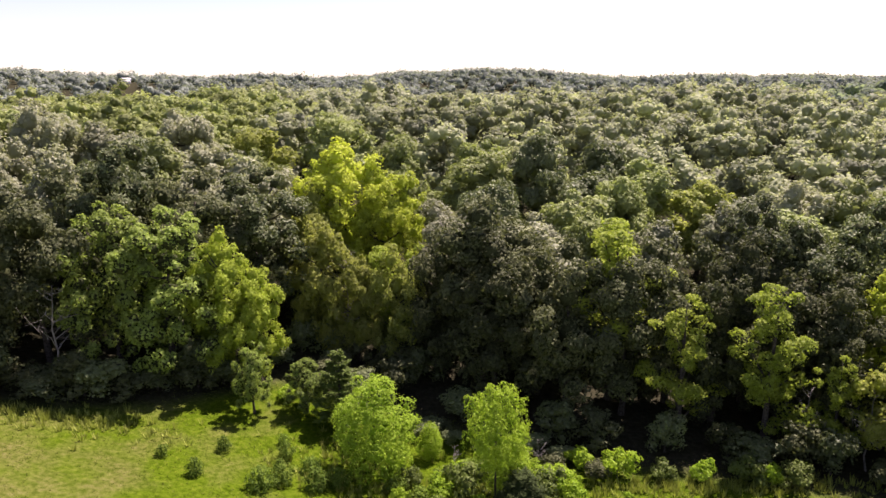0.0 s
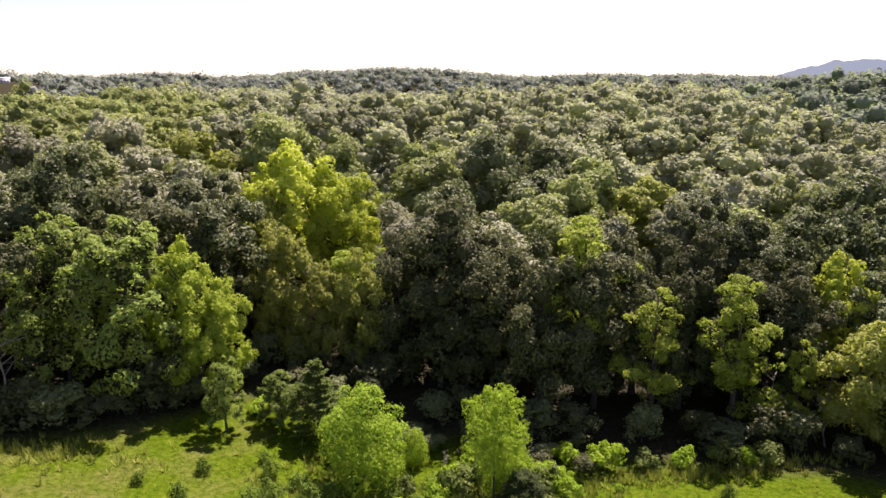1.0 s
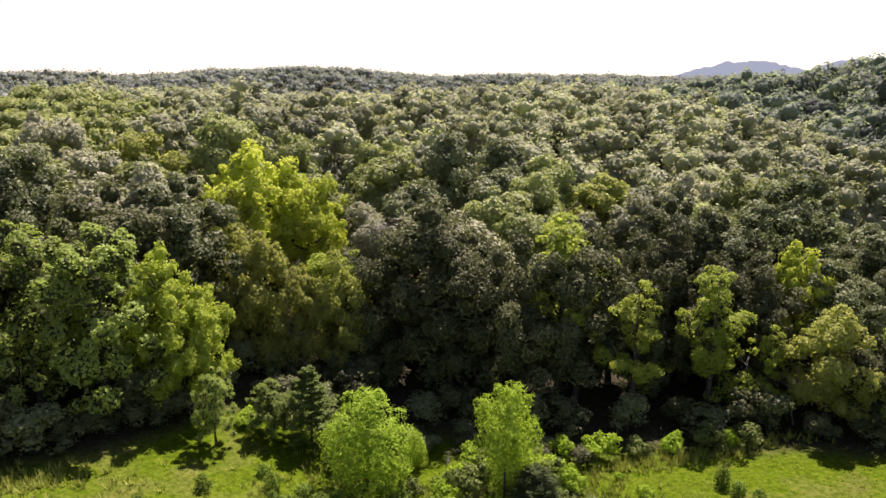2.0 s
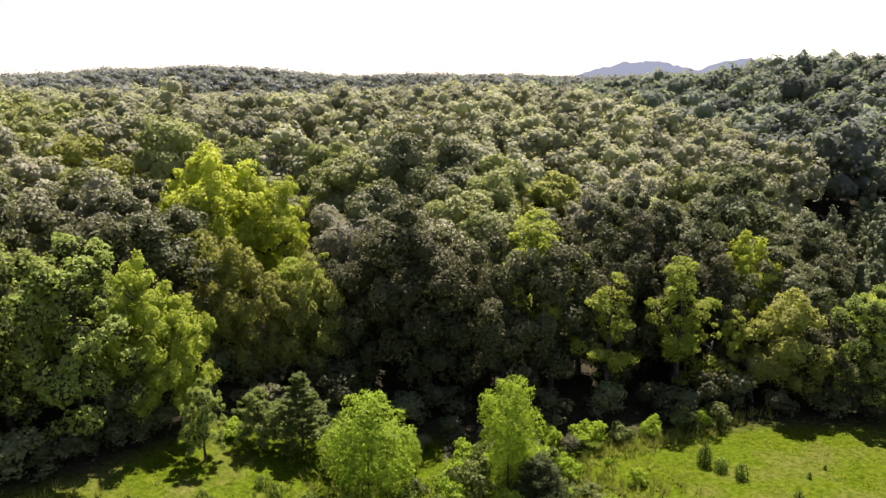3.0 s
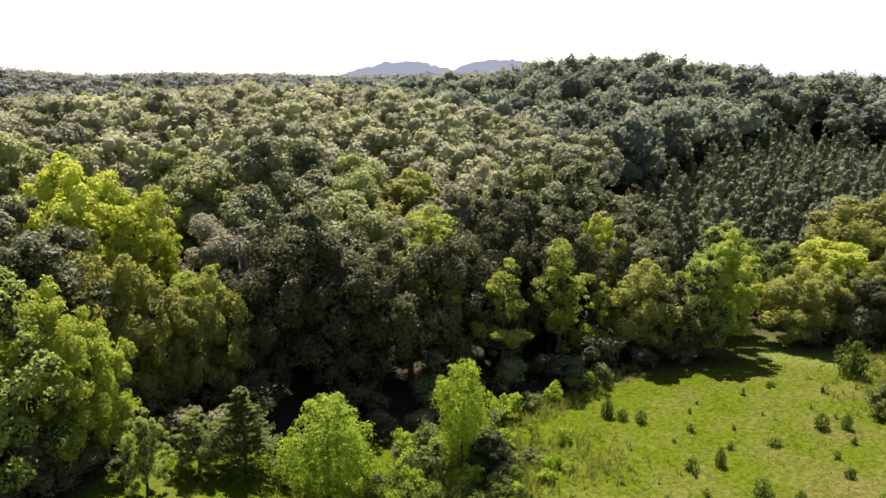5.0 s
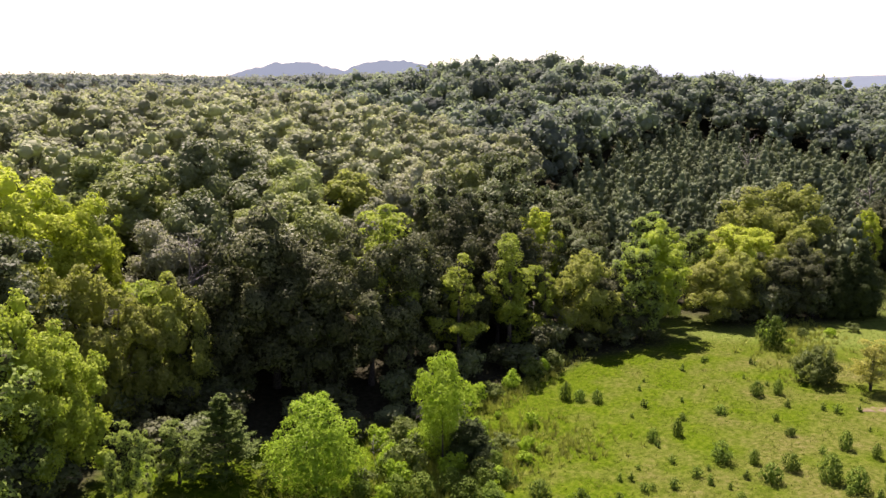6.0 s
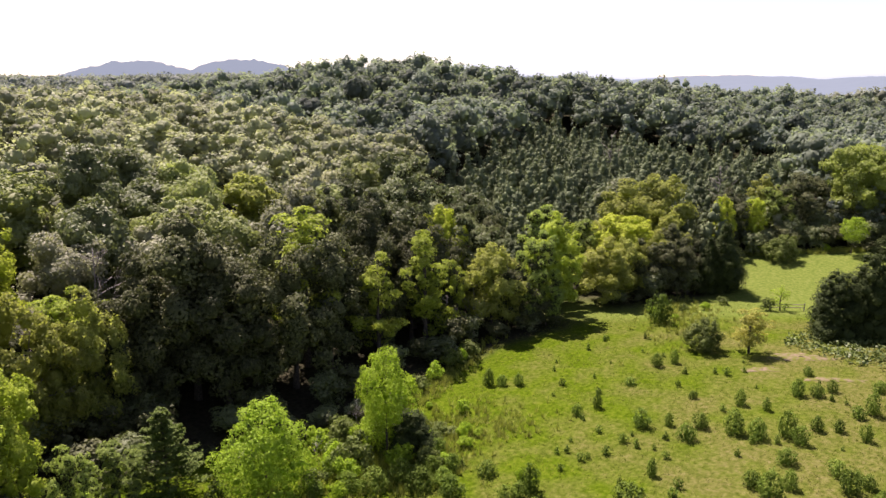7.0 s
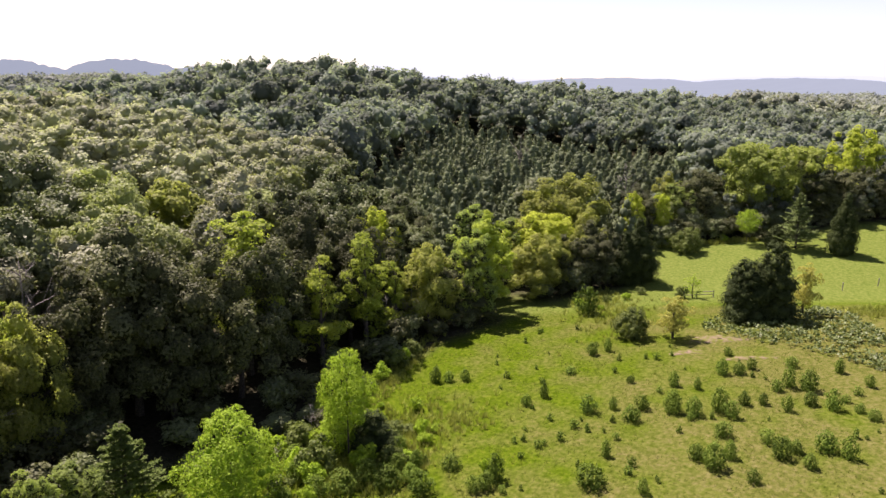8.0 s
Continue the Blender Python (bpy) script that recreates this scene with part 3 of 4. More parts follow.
woodland("near_maple", "mid-green tree with clumped foliage at the woods' edge", MAPLE,
         [(16, 5, 0.6, 58, 0.20, 13300, 0.27, 0.24), (16, 5, 0.4, 66, 0.18, 13300, 0.27, 0.24)])
woodland("near_olive", "olive-green tree leafy to the ground at the woods' edge", OLIVE,
         [(12, 4.5, 0.2, 40, 0.25, 11200, 0.27, 0.24), (12, 4.5, 0.3, 34, 0.28, 11200, 0.27, 0.24)])
woodland("near_oak", "grey-green oak with a lumpy crown near the woods' edge", OAK,
         [(17, 5, 2.0, 40, 0.26, 12040, 0.27, 0.24)])
woodland("near_fresh", "light green tree leafy to the ground at the woods' edge", GRASSY,
         [(15, 5, 0.4, 60, 0.19, 12600, 0.25, 0.21), (15, 5, 0.3, 54, 0.2, 12600, 0.25, 0.21)])
woodland("near_bright", "broad yellow-green tree with a dense rounded crown", BRIGHT,
         [(16, 6, 0.6, 60, 0.19, 15000, 0.30, 0.26)])
woodland("near_deep", "tall dark green oak with a clumped crown near the woods' edge", DEEP,
         [(20, 6, 3.0, 60, 0.20, 13000, 0.30, 0.26), (20, 6, 2.0, 54, 0.22, 13000, 0.30, 0.26)])
woodland("near_lime", "yellow-green tree with a layered crown at the woods' edge", LIME,
         [(15, 5, 1.0, 76, 0.17, 14000, 0.26, 0.22), (15, 5, 0.8, 66, 0.18, 14000, 0.26, 0.22)])
stock("plume", plume_tree("tree", "slender lime-green locust with open feathery sprays", LOCUST, 15, 4, 10500, 0.25, 0.19),
      plume_tree("tree", "slender lime-green locust with open feathery sprays", LOCUST, 15, 4, 10500, 0.25, 0.19, limbs=10))
# first form takes the leaves whose colour is darkened for shade
stock("understory", shrub("shrub", "dark leafy shrub in the shade at the foot of the woods", SHADE_DARK, 5, 2.4, 1050, 0.32, 0.28, "shrub", 14, "edge shrubs"),
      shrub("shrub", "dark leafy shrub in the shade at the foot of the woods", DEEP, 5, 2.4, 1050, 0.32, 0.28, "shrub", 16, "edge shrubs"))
stock("pale_shrub", shrub("shrub", "pale green broad-leaved shrub at the meadow's edge", FRESH, 2.2, 1.2, 800, 0.22, 0.18, "shrub", 10, "edge shrubs", 0.5),
      shrub("shrub", "mid-green leafy shrub at the meadow's edge", BUSH, 2.2, 1.3, 800, 0.22, 0.18, "shrub", 10, "edge shrubs", 0.55))
stock("young", cone_tree("young_tree", "bright green young broad-leaved tree in the rough grass", FRESH, 9, 2.9, 16000, 0.17, 0.13, 12, 0.02, 0.5, 0.3, 0.09, "tree", "young trees", True, True))
stock("young_high", cone_tree("young_tree", "bright green young tree rising narrowly above the thicket", FRESH, 10.5, 2.5, 11000, 0.17, 0.13, 9, 0.40, 0.6, 0.3, 0.10, "tree", "young trees", True, True))
stock("cedar", cone_tree("cedar", "dense dark green cone-shaped cedar", CEDAR, 11, 3, 13000, 0.24, 0.10, 16, 0.07, 0.85, three=True))
stock("round_cedar", cone_tree("cedar", "dense dark green rounded cedar", CEDAR, 11, 3, 15000, 0.24, 0.10, 15, 0.0, 0.36, 0.68, three=True))
stock("spruce", fir_tree("evergreen", "dark evergreen with ragged feathery branches in the rough grass", FIR, 8.5, 3.6, 11000))
stock("fir", fir_tree("pine", "grey-green spreading pine alone on the mown lawn", SPRUCE, 11, 4.2, 8500, 15, 0.40, 0.17))
stock("bush", cone_tree("bush", "round mid-green bush in the meadow", BUSH, 4, 1.9, 6000, 0.16, 0.10, 8, 0.0, 0.5, 0.55, 0.04, "bush", "", True, True))
stock("sapling", cone_tree("sapling", "small bushy dark green cedar sapling in the meadow", SPRIG, 1.5, 0.70, 900, 0.22, 0.055, 6, 0.0, 0.45, 0.42, 0.02, "sapling", "meadow saplings", True, True, 0.7),
      cone_tree("sapling", "small bushy dark green cedar sapling in the meadow", SPRIG, 1.5, 0.82, 900, 0.24, 0.055, 5, 0.0, 0.36, 0.42, 0.02, "sapling", "meadow saplings", True, False, 0.7),
      cone_tree("sapling", "low spreading dark green sapling in the meadow", SPRIG, 1.2, 0.95, 900, 0.24, 0.055, 4, 0.0, 0.3, 0.4, 0.02, "sapling", "meadow saplings", True, False, 0.7))

# ---- trees along the edge of the woods: kind, x, y, height, radius ----
EDGE_TREES = [
    # western group
    ("near_maple", -26.4, 64.2, 16.5, 5.4), ("near_maple", -31.5, 63.8, 17.5, 5.2), ("near_shaded", -38.0, 63.0, 19.5, 5.6),
    ("near_fresh", -21.4, 65.2, 14.9, 3.9), ("near_fresh", -18.6, 66.2, 11.6, 3.3), ("near_shaded", -46.0, 61.0, 20.0, 6.0),
    ("near_shaded", -27.0, 74.0, 19.0, 6.5), ("near_deep", -21.0, 76.5, 19.0, 6.4), ("near_deep", -36.0, 74.5, 21.0, 6.0),
    ("near_olive", -13.5, 75.5, 14.5, 4.2), ("plume", -7.0, 76.5, 13.0, 3.8), ("near_lime", -13.6, 90.0, 19.8, 6.6),
    ("near_lime", -7.4, 90.0, 17.6, 5.2), ("near_olive", -16.0, 84.0, 15.0, 4.6), ("plume", -3.0, 79.0, 12.5, 3.2),
    ("near_oak", 0.5, 86.0, 16.0, 5.0), ("near_shaded", -56.0, 60.0, 19.0, 6.0), ("near_olive", -9.5, 73.5, 12.0, 3.4),
    ("near_shaded", -1.2, 75.5, 13.0, 4.4), ("near_olive", -5.2, 74.0, 13.0, 3.6), ("near_shaded", -11.6, 80.0, 10.0, 4.2), ("near_shaded", -15.8, 80.0, 10.0, 4.0),
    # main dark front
    ("near_shaded", 4.5, 72.0, 20.0, 6.4), ("near_shaded", 10.0, 69.0, 18.0, 5.4), ("near_shaded", 0.0, 73.5, 16.0, 4.6),
    ("near_shaded", 12.5, 65.5, 17.5, 5.2), ("plume", 17.3, 67.6, 20.0, 6.2), ("near_shaded", 18.0, 64.8, 16.0, 4.8),
    ("near_shaded", 23.0, 67.0, 18.0, 5.0), ("near_shaded", 5.5, 68.5, 17.0, 5.0), ("plume", 22.4, 60.8, 14.6, 3.9),
    ("plume", 29.4, 58.4, 16.4, 4.2), ("near_shaded", 26.5, 63.5, 15.5, 4.2), ("near_shaded", 31.0, 67.5, 17.5, 4.6),
    ("near_shaded", 35.5, 63.5, 16.0, 4.6), ("plume", 34.6, 56.5, 10.5, 2.2), ("near_shaded", 32.0, 62.0, 14.5, 3.8),
    ("near_olive", 39.2, 53.6, 12.4, 4.4), ("near_shaded", 42.0, 50.6, 10.0, 3.4), ("near_lime", 42.0, 63.0, 16.0, 4.2), ("near_shaded", 37.0, 60.5, 14.5, 4.0),
    ("near_fresh", 48.2, 47.8, 14.4, 4.5), ("near_maple", 44.2, 48.4, 12.8, 3.6), ("near_olive", 56.8, 43.0, 9.5, 4.3),
    ("near_olive", 60.6, 40.5, 9.5, 3.6), ("near_lime", 68.0, 42.6, 12.2, 5.6),
    ("near_shaded", 63.0, 37.2, 9.5, 3.2), ("near_olive", 65.5, 37.5, 9.5, 3.2), ("near_shaded", 64.5, 35.0, 8.5, 3.0), ("near_shaded", 67.0, 32.5, 9.0, 3.0), ("near_shaded", 72.0, 35.5, 9.5, 3.0), ("near_olive", 76.0, 37.0, 10.5, 3.6),
    ("near_olive", 77.0, 45.0, 14.5, 6.4), ("near_maple", 66.0, 50.0, 12.0, 4.4), ("near_olive", 83.0, 40.5, 15.0, 6.2), ("near_maple", 56.0, 52.0, 14.5, 4.6),
    ("near_shaded", 49.5, 60.0, 15.0, 4.6), ("near_deep", 46.0, 69.5, 21.5, 6.4), ("near_deep", 38.5, 69.0, 19.0, 5.4), ("near_deep", 34.0, 72.5, 20.0, 5.2),
    ("near_deep", 45.0, 58.5, 15.5, 4.6), ("near_deep", 53.5, 64.0, 17.0, 5.2),
    # beyond the lawn
    ("near_bright", 108.5, 7.0, 18.5, 7.6), ("near_bright", 114.5, 0.0, 17.0, 6.4), ("near_shaded", 112.0, -4.0, 13.0, 4.6),
    ("near_shaded", 93.0, 29.0, 10.0, 3.6), ("near_maple", 97.5, 22.5, 11.0, 4.0), ("near_lime", 88.5, 30.0, 10.5, 2.6),
    ("near_lime", 93.5, 25.0, 9.5, 2.2), ("near_shaded", 101.0, 18.5, 12.0, 4.6), ("near_shaded", 108.5, 17.0, 11.0, 4.2), ("near_shaded", 112.0, -9.0, 10.5, 4.0), ("near_shaded", 116.5, -15.0, 11.0, 4.2), ("near_maple", 118.0, -23.0, 11.0, 4.0), ("near_shaded", 121.5, -31.0, 11.5, 4.4), ("near_shaded", 126.0, -40.0, 12.0, 4.6), ("near_shaded", 96.0, 30.5, 10.0, 3.8), ("near_olive", 103.5, 24.0, 10.5, 3.8), ("near_lime", 128.0, -14.0, 17.5, 6.0),
]
NOMINAL = {"near_shaded": (16, 5), "near_maple": (16, 5), "near_olive": (12, 4.5), "near_oak": (17, 5), "near_lime": (15, 5), "near_fresh": (15, 5), "near_bright": (16, 6), "near_deep": (20, 6), "plume": (15, 4),
           "oak": (17, 5), "maple": (17, 5), "darktree": (17, 5), "olive": (16, 4.6)}
taken = []
for kind, x, y, hgt, rad in EDGE_TREES:
    H0, R0 = NOMINAL[kind]
    plant(kind, x, y, rad / R0, hgt / H0)
    taken.append((x, y, rad))

# ---- trees of the woods behind the edge, the nearest singly ----
def east_end(y):
    """Where the tall woods end and the plantation begins."""
    return 63 + 0.15 * (y - 58)


def in_pines(x, y):
    return (x > np.where(y > 54, east_end(y), 86)) & (x < 195) & (y > 27 - 0.1 * (x - 86)) & (y < 92 + 0.1 * (x - 92))


def scatter(x0, x1, y0, y1, step, jitter=0.38):
    xs, ys = np.meshgrid(np.arange(x0, x1, step), np.arange(y0, y1, step * 0.87), indexing="ij")
    xs = xs + (np.arange(xs.shape[1])[None, :] % 2) * step / 2
    return (xs + rng.uniform(-jitter, jitter, xs.shape) * step).ravel(), (ys + rng.uniform(-jitter, jitter, ys.shape) * step).ravel()


NEAR_DEPTH = 50.0
sx, sy = scatter(-75, 92, 24, 140, 7.6)
singles = 0
for x, y in zip(sx, sy):
    d = y - edge_y(x)
    if d < 5 or d > NEAR_DEPTH or bool(in_pines(x, y)) or singles > 290 or (x > 57 and d < 13):
        continue
    if any((x - a) ** 2 + (y - b) ** 2 < (0.62 * r + 2.4) ** 2 for a, b, r in taken):
        continue
    q = noise.noise((x * 0.035, y * 0.035, 3.1)) + rng.normal() * 0.32 - 0.5 * float(sm(16, 40, x)) + 0.2 * float(sm(5, 20, -x))
    if x > 27 and d < 24:
        q -= 0.5
    kind = "oak" if q > 0.0 else ("maple" if q > -0.25 else ("darktree" if q > -0.5 or x > 15 else ("olive" if x < -12 else "maple")))
    if rng.random() < 0.04:
        kind = "olive"
    H0, R0 = NOMINAL[kind]
    tall = 15.2 + 1.9 * rng.normal() + 1.5 * sm(5, 25, d)
    tall *= 1 - 0.28 * float(sm(56, 80, x))
    plant(kind, x, y, rng.uniform(0.84, 1.18) * 5.4 / R0, float(np.clip(tall, 9.5, 20.0)) / H0)
    taken.append((x, y, 5.2))
    singles += 1


# ---- woods farther off: joined, nobody could count them ----
def far_tree(H, R, n, rr, count, length, width, sub=3):
    C, r = round_clumps(H, R, 2.0, n, rr, False, 0.5)
    return clothe(C, r, count, length, width, 0.92, three=True, core=0.74, sub=sub, loose=0.06, ragged=0.28)


def joined(name, label, protos, xs, ys, scales, mat, sink=0.0):
    """Many crowns in one mesh."""
    Vs, Fs, n = [], [], 0
    zs = on_ground(xs, ys)
    turn = rng.uniform(0, 6.283, len(xs))
    pick = rng.integers(0, len(protos), len(xs))
    for i in range(len(xs)):
        V, F, _ = protos[pick[i]]
        c, s = math.cos(turn[i]), math.sin(turn[i])
        k = scales[i]
        kz = k * (0.86 + 0.22 * ((turn[i] * 7.31) % 1))
        W = np.column_stack([(V[:, 0] * c - V[:, 1] * s) * k + xs[i], (V[:, 0] * s + V[:, 1] * c) * k + ys[i], V[:, 2] * kz + zs[i] - sink])
        Vs.append(W)
        Fs.append(F + n)
        n += len(V)
    me = tri_mesh(name, np.concatenate(Vs), np.concatenate(Fs), mat)
    hue = me.attributes.new("tree", "FLOAT", "POINT")
    hue.data.foreach_set("value", np.repeat(rng.random(len(xs)), [len(v) for v in Vs]).astype(np.float32))
    return tagged(new(name, me), label, "woods", "", "stuff")


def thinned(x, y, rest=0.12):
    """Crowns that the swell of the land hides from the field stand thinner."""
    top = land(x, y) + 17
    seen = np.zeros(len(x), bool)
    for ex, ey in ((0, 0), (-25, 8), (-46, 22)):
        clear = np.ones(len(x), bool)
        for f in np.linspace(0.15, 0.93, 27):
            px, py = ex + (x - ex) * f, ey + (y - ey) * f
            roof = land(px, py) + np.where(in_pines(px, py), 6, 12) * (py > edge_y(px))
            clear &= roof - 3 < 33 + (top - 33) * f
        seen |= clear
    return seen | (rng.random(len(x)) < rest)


def sector(x, y):
    az = np.degrees(np.arctan2(x + 20, y - 10))
    return (az > -44) & (az < 112)


def spaced(r0, r1, step):
    x, y = scatter(-r1, r1, -r1 * 0.45, r1, step)
    r = np.hypot(x + 20, y - 10)
    ok = (r >= r0) & (r < r1) & sector(x, y)
    return x[ok], y[ok]


protos_mid = [far_tree(15, 4.9, 22, 0.30, 820, 0.54, 0.48) for _ in range(6)]
protos_back = [far_tree(15, 5.6, 10, 0.42, 330, 0.90, 0.80, 2) for _ in range(6)]
x, y = spaced(40, 330, 8.2)
d = y - edge_y(x)
ok = (d > 4) & ~in_pines(x, y)
ok &= (d > NEAR_DEPTH) | (x > 92) | (x < -75)
for a, b, r in taken[-40:] + taken[:60]:
    ok &= (x - a) ** 2 + (y - b) ** 2 > (r * 0.9 + 2) ** 2
x, y = x[ok], y[ok]
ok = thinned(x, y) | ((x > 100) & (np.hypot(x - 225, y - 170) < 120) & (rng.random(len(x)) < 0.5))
x, y = x[ok], y[ok]
left = np.array([noise.noise((a * 0.012, b * 0.012, 7.7)) for a, b in zip(x, y)]) + 0.012 * (-x - 20) > 0.15
small = 1 - 0.48 * sm(80, 90, x) * (1 - sm(120, 140, x)) * (y < 30)
hill = (x > 100) & ~left
deep = np.hypot(x + 20, y - 10) > np.where(hill, 150, 175)
scale = rng.uniform(0.95, 1.22, len(x)) * small * np.where(hill & (y > 60), 1.06, 1.0) * np.where(left, 0.88, 1.0)
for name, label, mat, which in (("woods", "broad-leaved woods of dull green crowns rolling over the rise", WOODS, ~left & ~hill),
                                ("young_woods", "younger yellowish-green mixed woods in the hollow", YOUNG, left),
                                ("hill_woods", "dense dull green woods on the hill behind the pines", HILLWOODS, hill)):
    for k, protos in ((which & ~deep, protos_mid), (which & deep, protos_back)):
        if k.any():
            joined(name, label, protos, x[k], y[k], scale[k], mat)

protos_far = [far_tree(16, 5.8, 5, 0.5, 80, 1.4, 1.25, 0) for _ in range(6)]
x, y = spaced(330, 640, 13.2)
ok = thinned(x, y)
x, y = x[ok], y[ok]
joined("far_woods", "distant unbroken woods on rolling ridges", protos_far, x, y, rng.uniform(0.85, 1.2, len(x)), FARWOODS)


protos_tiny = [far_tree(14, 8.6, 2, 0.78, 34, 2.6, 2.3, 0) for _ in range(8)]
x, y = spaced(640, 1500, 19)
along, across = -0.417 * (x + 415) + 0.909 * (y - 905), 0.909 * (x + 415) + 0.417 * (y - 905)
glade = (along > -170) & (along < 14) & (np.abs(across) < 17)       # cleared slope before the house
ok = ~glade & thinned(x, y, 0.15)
joined("ridge_woods", "wooded ridges on the skyline, haze put into their leaf colour", protos_tiny, x[ok], y[ok], rng.uniform(0.8, 1.2, ok.sum()), RIDGE, 2.5)

# ---- pine plantation ----
def pine_proto(H, R):
    """Young plantation pine: a soft cone of upswept tufts."""
    C, r = [], []
    for f in (0.12, 0.28, 0.44, 0.60, 0.75, 0.88, 0.97):
        ring = R * (1 - f) ** 0.75 * rng.uniform(0.8, 1.1)
        k = max(1, int(5.5 * ring / R))
        a0 = rng.uniform(0, 6.283)
        for j in range(k):
            q = ring * rng.uniform(0.45, 0.8) * (k > 1)
            C.append((math.cos(a0 + 6.283 * j / k) * q, math.sin(a0 + 6.283 * j / k) * q, H * (f + rng.uniform(-0.04, 0.04))))
            r.append(0.27 * R + 0.24 * ring)
    return clothe(np.array(C), np.array(r), 300, 0.46, 0.26, 1.25, three=True, core=0.72, upright=True, sub=0, loose=0.3)


protos_pine = [pine_proto(7.8, 2.8) for _ in range(7)]
x, y = scatter(60, 195, 12, 118, 4.3, 0.6)
ok = in_pines(x, y)
joined("pine_plantation", "close-set young dark green pines in a plantation", protos_pine, x[ok], y[ok], rng.uniform(0.6, 1.25, ok.sum()), PINE)

# ---- young trees and evergreens in the rough grass ----
plant("young", -5.6, 53.6, 1.05, 0.93, 0.4)
plant("young_high", 4.3, 48.4, 0.82, 0.98, 2.0)
plant("young", 5.6, 50.0, 0.62, 0.60, 0.7, "light green young tree among shrubs")
plant("young", -1.0, 57.0, 0.36, 0.37, 2.2, "small yellow-green sapling tree at the edge of the shade")
plant("spruce", -9.6, 60.2, 1.0, 0.90, 0.3)
plant("near_maple", -17.6, 60.0, 1.8 / 5, 7.2 / 16, None, "small mid-green tree standing on its own in the grass")
plant("near_maple", -13.0, 61.6, 2.1 / 5, 5.4 / 16, 1.2, "small mid-green tree beside the evergreen")
plant("fir", 92.6, 0.9, 1.0, 0.95)
# ---- evergreens and bushes about the meadow and lawn ----
plant("cedar", 69.6, 27.6, 1.2, 0.96, 0.0, "tall dark cone-shaped cedar at the corner of the woods")
plant("round_cedar", 49.2, 12.8, 1.05, 0.72, 1.0, "broad dense dark cedar beside the leafy plot")
plant("cedar", 68.0, 29.5, 0.9, 0.8, 0.7, "dark cedar crowded against the woods")
plant("round_cedar", 49.8, 9.4, 1.05, 0.92, 2.0, "broad dense dark cedar beside the leafy plot")
plant("cedar", 90.9, -6.3, 0.92, 0.98, 3.0, "dark cone-shaped cedar alone on the mown lawn")
plant("round_cedar", 93.0, 4.4, 0.66, 0.36, 4.0, "low dark cedar on the mown lawn")
plant("sapling", 48.8, 33.0, 2.0, 2.6, None, "pointed leafy bush near the woods")
plant("bush", 39.6, 26.3, 1.0, 0.95, None, "round dark green bush in the meadow")
plant("bush", 87.5, 19.8, 1.25, 1.1, None, "small round-headed tree at the lawn's edge")
plant("young_high", 93.9, 9.2, 0.7, 0.62, 0.0, "bright yellow-green young tree at the lawn's edge")
stock("pale_tree", plume_tree("young_tree", "pale straw-green wispy young tree", STRAW, 5, 1.9, 6500, 0.17, 0.08, 12, "young trees"))
plant("pale_tree", 52.6, 5.2, 1.2, 1.45, 1.0, "light olive young tree beside the cedars")
plant("pale_tree", 40.0, 21.4, 1.3, 1.12, 0.5)

# ---- cedar saplings scattered through the meadow: x, y, height ----
SAPLINGS = [(22.6, 46.6, 2.0), (23.1, 45.2, 1.4), (23.5, 43.4, 1.5), (20.6, 33.8, 1.6), (18.4, 35.2, 1.3), (17.6, 28.9, 2.0), (18.6, 26.6, 1.4), (16.5, 24.7, 2.0),
            (19.0, 23.8, 1.6), (18.9, 21.0, 2.1), (18.5, 19.1, 2.0), (19.7, 16.9, 2.3), (24.9, 21.0, 1.5), (27.0, 32.0, 1.2), (33.0, 30.4, 1.6), (34.4, 28.7, 1.5),
            (14.8, 16.7, 1.8), (18.7, 15.7, 1.7), (21.7, 14.5, 1.4), (10.4, 18.9, 1.7), (9.1, 17.7, 2.3), (10.9, 16.3, 1.5), (4.6, 27.0, 2.3), (4.3, 22.9, 1.2),
            (9.5, 26.3, 1.4), (14.3, 13.1, 1.7), (11.8, 12.4, 2.3), (12.9, 11.1, 1.4), (13.6, 8.8, 2.1), (12.7, 7.3, 1.8), (10.6, 10.4, 1.4), (7.5, 14.8, 1.2),
            (26.6, 10.0, 2.2), (26.3, 8.3, 2.4), (32.1, 9.1, 1.6), (22.1, 6.8, 2.2), (22.7, 8.6, 1.5), (25.4, 11.2, 1.3), (20.8, 10.8, 1.5), (22.0, 12.8, 1.2),
            (34.8, 15.3, 1.4), (27.8, 2.6, 1.6), (31.1, 4.7, 1.6), (21.7, 4.7, 1.3), (20.3, 3.9, 1.3), (28.9, 16.2, 1.7), (29.2, 14.5, 1.5), (30.7, 13.2, 1.4),
            (24.5, 18.7, 1.2), (25.4, 25.4, 1.0), (2.4, 35.1, 1.6), (4.6, 42.0, 1.8), (4.9, 38.9, 1.6), (1.9, 36.0, 1.5), (3.9, 34.7, 2.2),
            (-22.4, 50.6, 1.3), (-18.2, 53.0, 1.6), (-19.0, 48.6, 1.5), (-13.8, 55.5, 1.4), (-13.1, 53.3, 1.6), (-13.2, 51.4, 1.2)]
for x, y, hh in SAPLINGS:
    plant("sapling", x, y, hh / 1.5 * rng.uniform(0.6, 0.9), hh / 1.5 * rng.uniform(0.75, 1.05))

